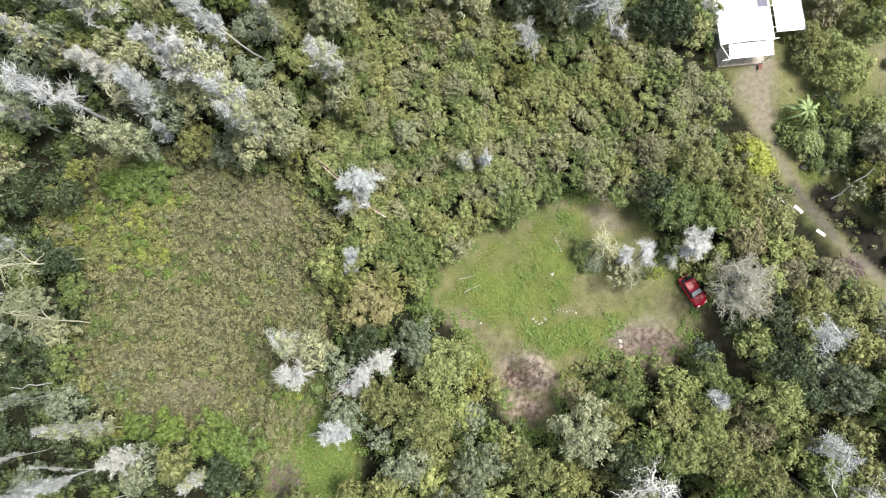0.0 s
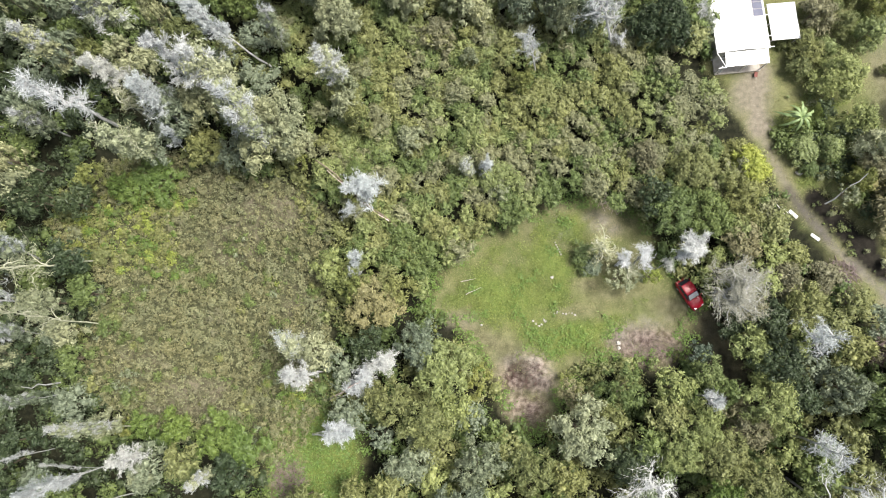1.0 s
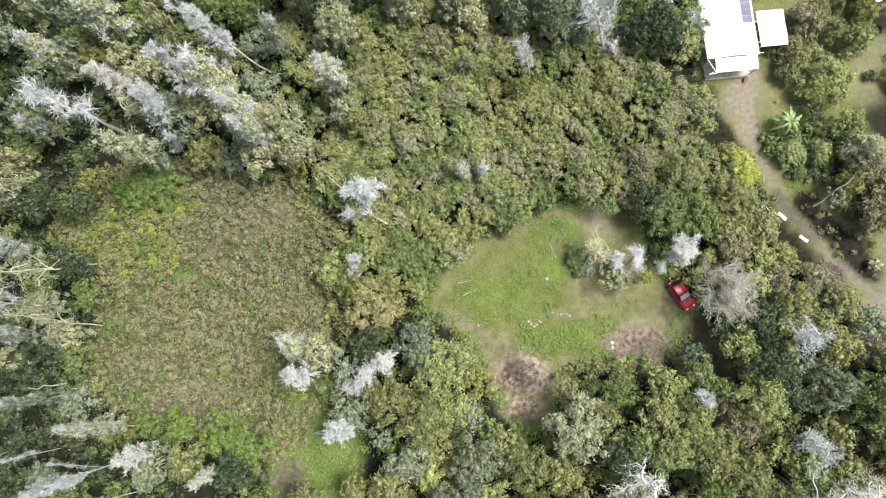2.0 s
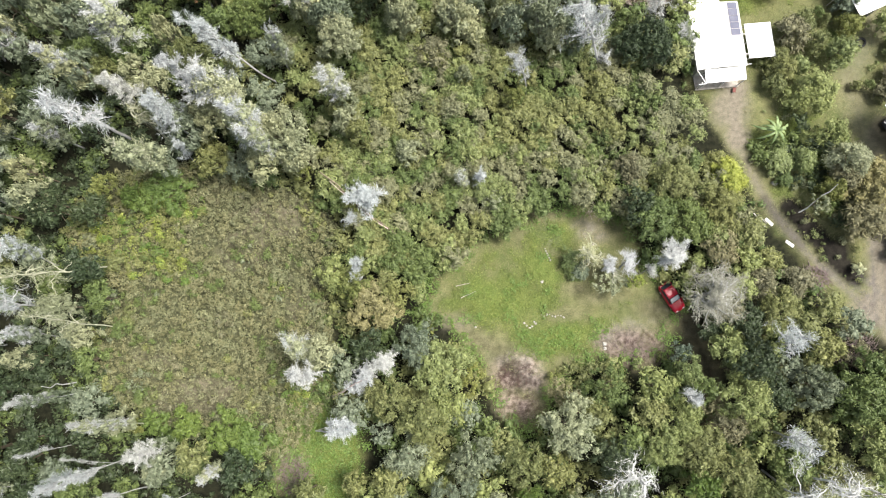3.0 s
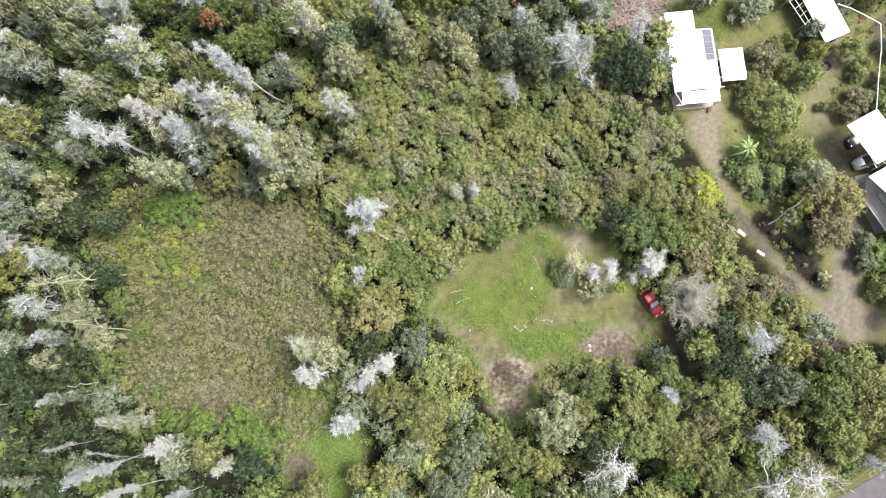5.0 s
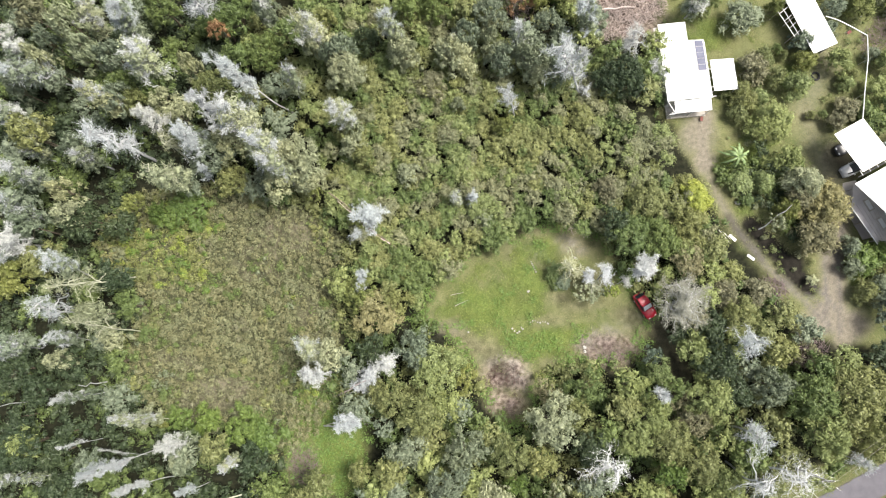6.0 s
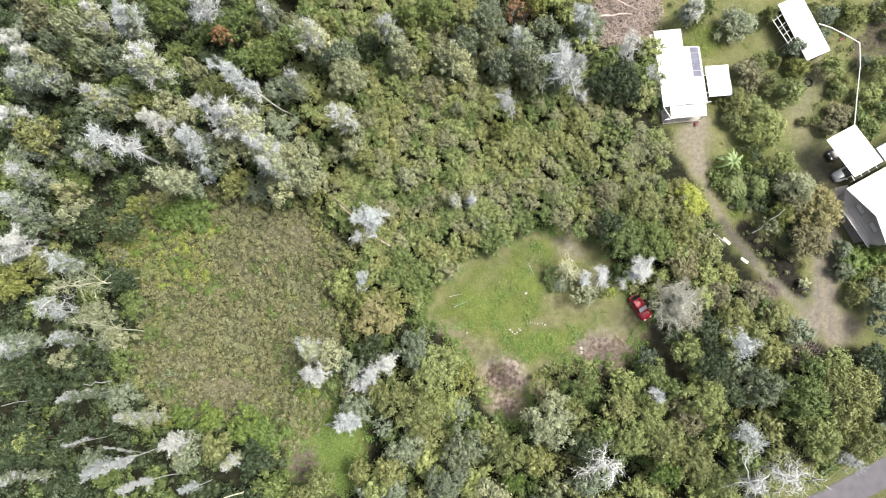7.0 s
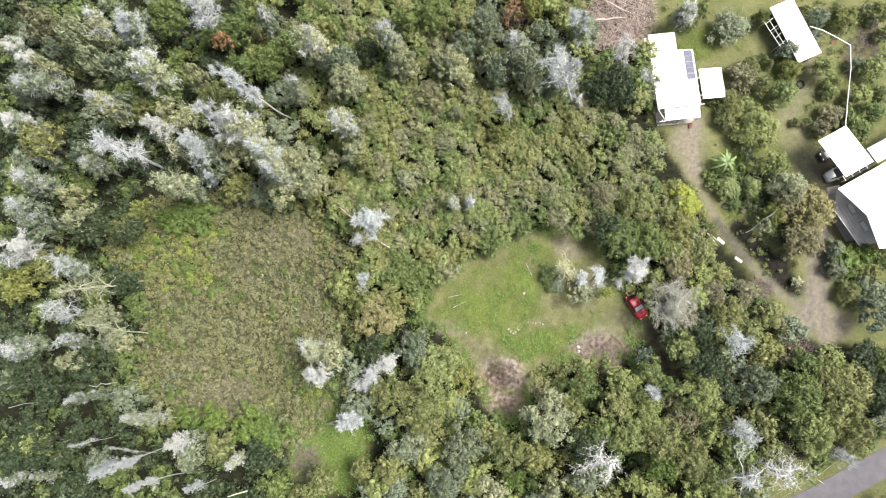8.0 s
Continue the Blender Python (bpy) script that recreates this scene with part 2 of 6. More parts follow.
def wavy(x, y, size, seed=0.0):
    """Cheap smooth noise in -1..1, by summed sines."""
    x, y = np.asarray(x, float) / size + seed * 7.3, np.asarray(y, float) / size - seed * 3.1
    return (np.sin(x * 2.1 + 1.3 * np.sin(y * 1.7)) + np.sin(y * 2.6 + 1.1 * np.sin(x * 1.9 + 2)) + np.sin((x + y) * 4.3 + np.sin(x * 3.7)) * 0.6 + np.sin((x - y) * 7.9 + 2 * np.sin(y * 5)) * 0.35) / 2.95


def soft(d, edge):
    return np.clip(0.5 - d / (2 * edge), 0, 1)


MEADOW = [(-44.15, 13.17), (-36.58, 17.84), (-28.30, 18.30), (-14.87, 14.95), (-11.05, 11.15), (-11.33, 3.64), (-10.82, -2.10), (-11.14, -6.97), (-11.87, -11.77), (-14.99, -16.50), (-18.96, -18.04), (-21.06, -14.50), (-32.69, -13.65), (-39.24, -10.07), (-40.34, -4.48), (-38.33, 0.37), (-38.99, 3.64), (-43.84, 7.75)]
CLEARING = [(-0.14, -0.07), (2.33, 4.06), (5.26, 7.82), (12.84, 10.36), (14.99, 13.34), (22.21, 13.36), (27.44, 11.67), (29.20, 5.32), (32.47, 1.98), (34.52, 0.31), (31.87, -3.00), (30.50, -6.27), (21.76, -6.25), (17.58, -7.86), (16.23, -14.29), (10.91, -14.66), (8.50, -8.64), (4.40, -2.54)]
GREEN_PATCH = [(-15.51, -11.35), (-7.81, -12.58), (-6.52, -18.12), (-7.66, -23.56), (-14.01, -24.67), (-18.46, -21.54), (-17.42, -15.70)]
THICKET = [(-14.33, 22.08), (-17.33, 29.58), (-18.05, 41.54), (-19.98, 52.06), (7.75, 52.48), (10.20, 41.88), (18.52, 37.61), (26.03, 35.95), (30.90, 30.82), (35.79, 27.45), (37.10, 19.03), (40.97, 13.24), (41.55, 8.34), (34.17, 7.52), (28.55, 9.94), (26.32, 11.56), (21.31, 13.18), (14.41, 13.16), (12.34, 9.91), (5.09, 7.08), (0.32, 0.72), (-6.84, 5.07), (-9.30, 10.67)]
YARD = [(38.02, 27.82), (35.69, 30.92), (35.35, 45.00), (34.83, 55.28), (88.76, 56.08), (82.62, -6.42), (63.13, -3.88), (55.58, -2.21), (50.11, 6.18), (45.27, 12.14), (41.70, 18.61)]
DRIVE = [(42.23, 30.07), (41.76, 25.62), (42.14, 22.54), (43.43, 18.61), (46.59, 12.57), (50.61, 7.45), (55.87, 2.39), (59.44, -1.80)]
LANE = [(61.22, -2.05), (60.19, 2.81), (60.05, 7.04), (60.78, 11.32), (61.78, 15.64)]
LANE_TOP = [(60.51, 20.00), (58.67, 25.29), (57.75, 31.54), (61.86, 39.77)]
TRACK = [(16.03, -1.32), (21.90, -0.09), (28.64, 0.73), (32.83, 0.31), (35.62, -3.83), (37.13, -7.93), (37.70, -14.00)]
ROAD = [(49.69, -29.86), (59.91, -25.03), (68.41, -20.82), (80.04, -15.42), (107.30, -3.13)]

# ---- ground: one sheet, fine in the middle, wide to the horizon ----


def axis(a, b, step):
    far, lo = [], []
    s = step
    p = b
    while p < 2400:
        s *= 1.35
        p += s
        far.append(p)
    s, p = step, a
    while p > -2400:
        s *= 1.35
        p -= s
        lo.append(p)
    return np.array(lo[::-1] + list(np.arange(a, b + 0.01, step)) + far)


gx, gy = axis(-72, 80, 0.5), axis(-40, 60, 0.5)
GX, GY = np.meshgrid(gx, gy, indexing="ij")
warp = wavy(GX, GY, 2.6) * 0.7 + wavy(GX, GY, 0.9, 3) * 0.35
ROADNESS = soft(line_distance(ROAD, GX, GY) - 1.9 + warp * 0.08, 0.2)
clear_m = soft(poly_distance(CLEARING, GX, GY) + warp, 0.8)
green_m = soft(poly_distance(GREEN_PATCH, GX, GY) + warp, 0.8)
yard_m = soft(poly_distance(YARD, GX, GY) + warp, 0.8)
meadow_m = soft(poly_distance(MEADOW, GX, GY) + warp, 0.8)
verge_m = soft(line_distance(ROAD, GX, GY) - 5.5 + warp, 0.8)


def spot(x, y, rx, ry, turn=0.0):
    """How far the ground lies inside an oval with a ragged edge, 0 to 1."""
    c, s = math.cos(turn), math.sin(turn)
    u, v = (GX - x) * c + (GY - y) * s, -(GX - x) * s + (GY - y) * c
    return soft((np.hypot(u / rx, v / ry) - 1 + warp * 0.16) * min(rx, ry), 0.9)


burn = np.maximum.reduce([spot(12.6, -8.3, 3.0, 2.4, -0.3), spot(13.9, -8.2, 1.9, 2.3), spot(12.4, -11.6, 2.2, 1.9)]) * np.clip(0.75 + wavy(GX, GY, 1.4, 4) * 0.8, 0, 1)
ash = np.maximum.reduce([spot(14.2, -7.6, 1.4, 2.0, 0.3), spot(12.4, -6.3, 2.0, 0.6), spot(26.2, -2.2, 2.4, 0.8, 0.25), spot(24.2, -3.2, 1.4, 0.9), spot(22.1, 10.3, 1.5, 0.9, -0.4), spot(17.2, 9.2, 0.7, 1.3, 0.5) * 0.6, spot(4.6, -1.6, 1.3, 0.6) * 0.5])
heap = np.maximum.reduce([spot(27.0, -4.5, 4.2, 2.1, -0.1), spot(-15.31, -20.25, 2.0, 2.6), spot(31.2, 46.2, 5.6, 4.6)]) * np.clip(0.85 + wavy(GX, GY, 1.2, 6) * 0.6, 0, 1)
bare = np.maximum.reduce([spot(23.0, 10.6, 3.0, 1.6, -0.5) * 0.9, spot(23.7, 1.7, 3.4, 1.1, 0.05) * 0.9, spot(20.4, 2.9, 1.7, 1.1) * 0.9, spot(24.0, 5.6, 3.6, 2.2) * 0.7, spot(5.2, -2.0, 3.4, 1.4, -0.5) * 0.9, spot(8.2, -4.1, 3.0, 1.5, -0.4) * 0.9,
                          spot(10.6, -4.6, 3.0, 1.2) * 0.8, spot(9.9, -9.5, 2.2, 4.6) * 0.85, spot(12.6, -10.3, 4.4, 5.2) * 0.7, spot(11.2, -13.2, 2.4, 1.6) * 0.9, spot(16.1, 12.6, 2.4, 0.9) * 0.9, spot(13.1, 9.9, 1.2, 2.0) * 0.7,
                          spot(30.4, -3.2, 2.6, 1.6) * 0.8, spot(31.6, -1.2, 2.0, 1.6) * 0.8, spot(18.6, -0.3, 3.2, 0.5, 0.08) * 0.8, spot(14.0, -1.9, 1.5, 0.7) * 0.5, spot(19.4, -6.2, 2.0, 0.8) * 0.7])
track_m = soft(line_distance(TRACK, GX, GY) - 1.1 + warp * 0.6, 0.8) * np.clip((GX - 22) / 8, 0.25, 1)
mud = soft(line_distance([(33.24, -0.10), (35.62, -3.83), (37.13, -7.93), (37.70, -14.00)], GX, GY) - 0.45 + warp * 0.4, 0.5)
drive_m = np.maximum.reduce([soft(line_distance(DRIVE[:3], GX, GY) - 1.5 + warp * 0.6, 0.8), soft(line_distance(DRIVE[2:], GX, GY) - 0.65 + warp * 0.3, 0.5) * 0.8, soft(line_distance(LANE, GX, GY) - 1.9 + warp * 0.6, 0.9), soft(line_distance(LANE_TOP, GX, GY) - 1.9 + warp * 0.8, 1.4) * 0.5,
                             spot(41.4, 26.9, 2.6, 3.2) * 0.9, spot(59.16, 0.29, 3.4, 2.6), spot(62.15, -0.88, 2.8, 2.4), spot(61.57, 22.65, 2.6, 3.6) * 0.7])
WHEELS = [[(58.6, -2.0), (59.0, 2.6), (58.9, 7.0), (59.7, 11.3), (60.6, 15.4)], [(60.6, -2.2), (60.9, 2.8), (60.8, 7.0), (61.6, 11.3), (62.6, 15.6)], [(56.2, 3.4), (58.2, 1.8), (59.2, -1.6)], [(57.2, 4.4), (59.0, 3.2), (60.6, 0.6)]]
rut = np.maximum.reduce([soft(line_distance(DRIVE, GX, GY) - 0.3 + warp * 0.25, 0.35) * soft(np.abs(GY - 5) - 9, 3.0)] + [soft(line_distance(p, GX, GY) - 0.2 + warp * 0.15, 0.25) for p in WHEELS])
# tree shadow beside the drive, painted near black over the dark cinders
painted_tree_shade = np.maximum(soft(line_distance([(48.6, 13.6), (51.9, 9.6), (54.6, 6.6), (56.4, 4.6)], GX, GY) - 1.5 + warp * 0.3, 0.35), spot(54.6, 7.6, 1.9, 2.4, -0.6))
cinder_and_shade = np.maximum(painted_tree_shade, soft(line_distance([(45.2, 14.6), (47.0, 11.8), (49.6, 8.6)], GX, GY) - 0.7 + warp * 0.3, 0.4) * 0.6)
# (63.33, 22.66): shadow under the high roof, painted; the rest char, mud, heap
cinder_and_shade = np.maximum.reduce([cinder_and_shade, spot(12.2, -7.8, 2.4, 0.6, -0.9) * 0.85, spot(13.0, -9.4, 1.5, 0.7, 0.2) * 0.8, spot(13.2, -11.9, 0.9, 1.3) * 0.4, spot(16.1, 12.9, 1.2, 0.6) * 0.6, spot(20.7, 2.4, 0.5, 0.5) * 0.5, spot(63.33, 22.66, 2.2, 4.4, 0.5) * 0.85, mud * 0.75, heap * np.clip(0.35 + 0.4 * wavy(GX, GY, 1.6, 15), 0, 0.7)])
dead = np.maximum.reduce([spot(-27.2, -10.9, 6.0, 2.6), spot(-18.1, 12.0, 5.0, 2.6), spot(-22.2, 7.8, 4.0, 3.0) * 0.6, spot(-33.5, -6.5, 3.0, 2.0) * 0.6, spot(-14.5, 0.5, 2.0, 3.2) * 0.6]) * np.clip(0.5 + 0.5 * wavy(GX, GY, 1.3, 17), 0, 0.9)
lush = np.maximum.reduce([spot(9.4, 1.2, 5.6, 2.5, 0.1), spot(14.0, 1.4, 4.2, 3.2) * 0.9, spot(16.6, -3.6, 4.4, 2.1, 0.1), spot(20.6, -2.9, 3.4, 1.5, 0.3), spot(18.3, 9.9, 2.4, 1.9), spot(14.7, 8.0, 0.9, 4.4, 0.1) * 0.9, spot(15.6, 5.0, 2.6, 3.0) * 0.8, spot(-10.95, -18.09, 4.0, 5.5), spot(28.9, 0.9, 2.4, 1.2) * 0.5,
                          spot(43.24, 42.33, 3.6, 2.6) * 0.8, spot(50.17, 22.59, 5.0, 3.0) * 0.7, spot(65.67, 7.05, 3.2, 3.0) * 0.8, spot(58.04, 36.07, 3.0, 3.0) * 0.5])
meadow_lush = np.maximum.reduce([spot(-32.7, 13.6, 5.0, 3.0), spot(-37.0, 9.0, 5.0, 5.0) * 0.75, spot(-31.5, 7.5, 2.2, 4.0, 0.3) * 0.85, spot(-15.0, -9.5, 3.0, 2.6) * 0.6])
open_m = np.clip(clear_m + green_m + yard_m + verge_m * 0.8, 0, 1)
grass = open_m * np.clip(lush * (0.8 + 0.35 * wavy(GX, GY, 1.8, 11)) + spot(16.07, 1.15, 13, 8) * 0.12 + 0.15 + 0.3 * wavy(GX, GY, 4.0, 12) + 0.22 * wavy(GX, GY, 1.3, 14), 0, 1)
dry = np.clip(open_m - grass, 0, 1)
soil = np.clip(np.maximum.reduce([bare * 0.85 * np.maximum(clear_m, green_m), track_m * 0.85, burn * 0.9, heap, dead * meadow_m * 0.45]), 0, 1)
gv = np.stack([GX, GY, np.zeros_like(GX)], -1).reshape(-1, 3)
flatness = 1 - np.clip(drive_m + ROADNESS + verge_m * 0.5, 0, 1)
near = np.clip(1 - (np.hypot(GX, GY) - 60) / 60, 0, 1)
gv[:, 2] = ((wavy(GX, GY, 3.0, 5) * 0.06 + wavy(GX, GY, 1.1, 8) * 0.035) * flatness * near - 0.05 * ROADNESS + heap * (0.25 + 0.12 * warp) + burn * (0.1 + 0.1 * warp)).ravel()
nx, ny = GX.shape
ii, jj = np.meshgrid(np.arange(nx - 1), np.arange(ny - 1), indexing="ij")
gf = np.stack([ii * ny + jj, (ii + 1) * ny + jj, (ii + 1) * ny + jj + 1, ii * ny + jj + 1], -1).reshape(-1, 4)
gm, gn, gl, gb = material("soil_grass_and_gravel", 0.95)
gb.inputs["Specular IOR Level"].default_value = 0.15
attr, attr2 = gn.new("ShaderNodeAttribute"), gn.new("ShaderNodeAttribute")
attr.attribute_name, attr2.attribute_name = "cover", "tone"
attr3 = gn.new("ShaderNodeAttribute")
attr3.attribute_name = "ash"
geo = gn.new("ShaderNodeNewGeometry")
sep, sep2 = gn.new("ShaderNodeSeparateColor"), gn.new("ShaderNodeSeparateColor")
gl.new(attr.outputs["Color"], sep.inputs[0])
gl.new(attr2.outputs["Color"], sep2.inputs[0])
n1 = noise_node(gn, gl, 0.9, 8.0, geo.outputs["Position"])
n1b = noise_node(gn, gl, 1.7, 10.0, geo.outputs["Position"])
n2 = noise_node(gn, gl, 11.0, 8.0, geo.outputs["Position"])
n3 = noise_node(gn, gl, 0.25, 4.0, geo.outputs["Position"])


def two(a, b, n, lo=0.35, hi=0.68):
    r = ramp_node(gn, ((lo, a), (hi, b)))
    gl.new(n.outputs[0], r.inputs[0])
    return r.outputs[0]


# forest litter, sunk to near black so that gaps between trees look shaded
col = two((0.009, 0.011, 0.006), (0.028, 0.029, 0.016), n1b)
col = mix_node(gn, gl, col, two((0.05, 0.055, 0.03), (0.125, 0.128, 0.068), n1b), attr2.outputs["Alpha"])
col = mix_node(gn, gl, col, mix_node(gn, gl, two((0.135, 0.155, 0.065), (0.235, 0.24, 0.112), n1), two((0.145, 0.165, 0.066), (0.255, 0.245, 0.122), n3), 0.5), attr.outputs["Alpha"])
col = mix_node(gn, gl, col, mix_node(gn, gl, two((0.09, 0.13, 0.035), (0.185, 0.225, 0.065), n1), two((0.12, 0.19, 0.04), (0.23, 0.24, 0.08), n3), 0.5), sep.outputs[0])
col = mix_node(gn, gl, col, two((0.112, 0.105, 0.062), (0.225, 0.205, 0.13), n1), sep.outputs[1])
col = mix_node(gn, gl, col, two((0.18, 0.16, 0.125), (0.275, 0.245, 0.192), n1b), sep.outputs[2])
col = mix_node(gn, gl, col, two((0.085, 0.055, 0.048), (0.39, 0.315, 0.275), n1b, 0.36, 0.62), sep2.outputs[0])
col = mix_node(gn, gl, col, two((0.22, 0.195, 0.17), (0.36, 0.325, 0.29), n1b), attr3.outputs["Fac"])
# near black for dark cinders, char and the painted shadows
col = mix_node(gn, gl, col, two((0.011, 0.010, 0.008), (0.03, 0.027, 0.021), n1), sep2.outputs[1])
col = mix_node(gn, gl, col, two((0.115, 0.105, 0.098), (0.185, 0.172, 0.162), n1), sep2.outputs[2])
speck = ramp_node(gn, ((0.32, (0.46, 0.48, 0.46)), (0.5, (0.83, 0.83, 0.83)), (0.68, (1.18, 1.15, 1.1))))
gl.new(n2.outputs[0], speck.inputs[0])
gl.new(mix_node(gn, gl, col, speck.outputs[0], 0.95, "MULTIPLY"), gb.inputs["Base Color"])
gbump = gn.new("ShaderNodeBump")
gbump.inputs["Strength"].default_value, gbump.inputs["Distance"].default_value = 0.7, 0.1
gl.new(n2.outputs[0], gbump.inputs["Height"])
gl.new(gbump.outputs[0], gb.inputs["Normal"])
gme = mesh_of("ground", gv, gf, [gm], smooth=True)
for aname, chans in (("cover", (grass, soil, drive_m, dry)), ("tone", (np.clip(burn + heap + dead * meadow_m * 0.35, 0, 1), cinder_and_shade, np.maximum(ROADNESS, rut * 0.75), meadow_m))):
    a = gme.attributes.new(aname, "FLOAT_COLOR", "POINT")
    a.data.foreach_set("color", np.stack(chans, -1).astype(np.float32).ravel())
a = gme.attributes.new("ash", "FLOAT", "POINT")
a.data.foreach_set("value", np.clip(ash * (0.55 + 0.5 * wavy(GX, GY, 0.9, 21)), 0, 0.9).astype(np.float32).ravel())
tagged(new("ground", gme), "uneven ground of grass, bare soil, forest litter and painted shadow", "ground", kind="structure")


def ground_value(field, x, y):
    i = np.clip(np.searchsorted(gx, x), 0, nx - 1)
    j = np.clip(np.searchsorted(gy, y), 0, ny - 1)
    return field[i, j]


# ---- vegetation ----
TEMPLATES = {}
TREES = []
LEAF_WORDS = {"olive": "olive-green", "green": "fresh green", "bright": "bright green", "yellow": "yellow-green", "dark": "dark green", "grey": "grey-green",
              "pale": "pale olive", "tan": "dry tan", "rust": "rust-brown", "fresh": "light green", "weed": "dull olive", "straw": "straw-coloured", "blue": "bluish green", "lawn": "vivid green", "lime": "bright lime-green", "sedge": "brownish olive", "gold": "golden olive"}


def set_down(key, build, name, x, y, scale, turn, label, category, group=""):
    """Builds a plant the first time, later copies it."""
    m = pose(x, y, 0, 0, 0, turn) @ Matrix.Diagonal((scale[0], scale[0], scale[1], 1))
    if key not in TEMPLATES:
        ob = thing(name, m, label, category, group)
        build(ob)
        TEMPLATES[key] = ob
        return ob
    src = TEMPLATES[key]
    s = src.scale
    ob = copy_thing(src, m @ Matrix.Diagonal((1 / s[0], 1 / s[1], 1 / s[2], 1)))
    return tagged(ob, label, category, group)


def leafy(name, g, cs, rs, kind, per, leaf, flat=0.8, droop=0.25, spread=0.5):
    """A mesh of leaves and inner bodies over clumps."""
    v, f = joined([clump_arrays(g, cs, rs, per, leaf[0], leaf[1], flat, droop, spread), core_arrays(g, cs, rs, flat)])
    return mesh_of(name, v, f, [LEAF[kind]])


def tree(kind, at, height, radius, style="round", leaf=(0.38, 0.125), name="tree", words=""):
    """A broadleaf tree: tapered trunk with limbs, and a crown of clumps of leaves."""
    x, y = at
    variant = len(TREES) % 3
    size = "big" if radius > 2.6 else "small"
    key = (kind, style, variant, size, leaf)
    g = np.random.default_rng(sum(ord(c) for c in kind + style + size) * 10 + variant)
    R0, H0 = (3.4, 6.0) if size == "big" else (2.0, 4.0)

    def build(ob):
        n = {"round": 58, "open": 34, "tall": 50, "bush": 72}[style] if size == "big" else {"round": 30, "open": 20, "tall": 30, "bush": 40}[style]
        cs, rs = dome(g, n, R0, H0 * {"tall": 0.35, "bush": 0.08}.get(style, 0.55), H0, R0 * (0.175 if size == "big" else 0.23) * {"open": 0.9, "bush": 1.3}.get(style, 1.0))
        lean = g.normal(size=2) * 0.12
        p = np.array([[0, 0, -0.15], [lean[0], lean[1], H0 * 0.25], [lean[0] * 2, lean[1], H0 * 0.5], [lean[0] * 2, lean[1] * 2, H0 * 0.72]])
        wood = [tube_arrays(p, np.array([0.055, 0.042, 0.032, 0.015]) * R0, 6)]
        for c in cs[:: max(1, n // 8)]:
            s = p[2] * (0.7 + 0.3 * g.random())
            wood.append(tube_arrays([s, (s + c) / 2 + np.array([0, 0, 0.15]), c], [0.022 * R0, 0.014 * R0, 0.004 * R0], 4))
        v, f = joined(wood)
        mesh_part("trunk", mesh_of("trunk", v, f, [BARK], True), ob)
        mesh_part("crown", leafy("crown", g, cs, rs, kind, (24 if size == "big" else 26) * (0.75 if style == "bush" else 1.0), leaf, spread=0.8 if style == "open" else 0.55), ob)

    if style == "bush":
        height *= 0.8
    ob = set_down(key, build, "shrub" if style == "bush" else name, x, y, (radius / R0, height / H0), rng.random() * 360, words or f"{'large' if radius > 3 else 'small'} {LEAF_WORDS[kind]} leafy " + ("shrub growing on rough lawn" if style == "bush" else "tree among dense undergrowth"), "shrub" if style == "bush" else "tree", "garden shrubs" if style == "bush" else "forest trees")
    TREES.append((x, y, radius))
    return ob


def twig_spray(g, tips, ways, count, length, width):
    """Fine pale twigs round branch tips."""
    idx = g.integers(0, len(tips), count)
    base = tips[idx] + g.normal(size=(count, 3)) * length * 0.32
    way = unit(ways[idx] + g.normal(size=(count, 3)) * 0.5)
    s = 0.5 + 0.9 * g.random(count)
    return leaf_arrays(base, way, g.normal(size=(count, 3)), length * s, np.full(count, width))


def branches(g, start, way, length, radius, depth, tips, chunks, upward, sides=5, crook=0.22):
    """A crooked branch with side branches; tips collects places for twigs."""
    n = (2, 4, 5)[depth]
    pts, p, d = [np.array(start)], np.array(start, float), unit(np.array(way, float))
    for i in range(n):
        d = unit(d + g.normal(size=3) * crook + np.array([0, 0, upward]))
        p = p + d * length / n
        pts.append(p)
    pts = np.array(pts)
    rad = radius * np.linspace(1, 0.5 if depth else 0.25, n + 1)
    chunks.append(tube_arrays(pts, rad, sides))
    for q in range(2 if depth > 1 else 1, n + 1):
        tips.append((pts[q], d))
    if depth:
        for k in range(3):
            i = int(g.integers(1, n + 1))
            side = unit(g.normal(size=3) * np.array([1, 1, 0.5]))
            branches(g, pts[i], unit(d * 0.8 + side), length * (0.5 + 0.3 * g.random()), max(rad[i] * 0.65, 0.014), depth - 1, tips, chunks, upward, 3, crook)


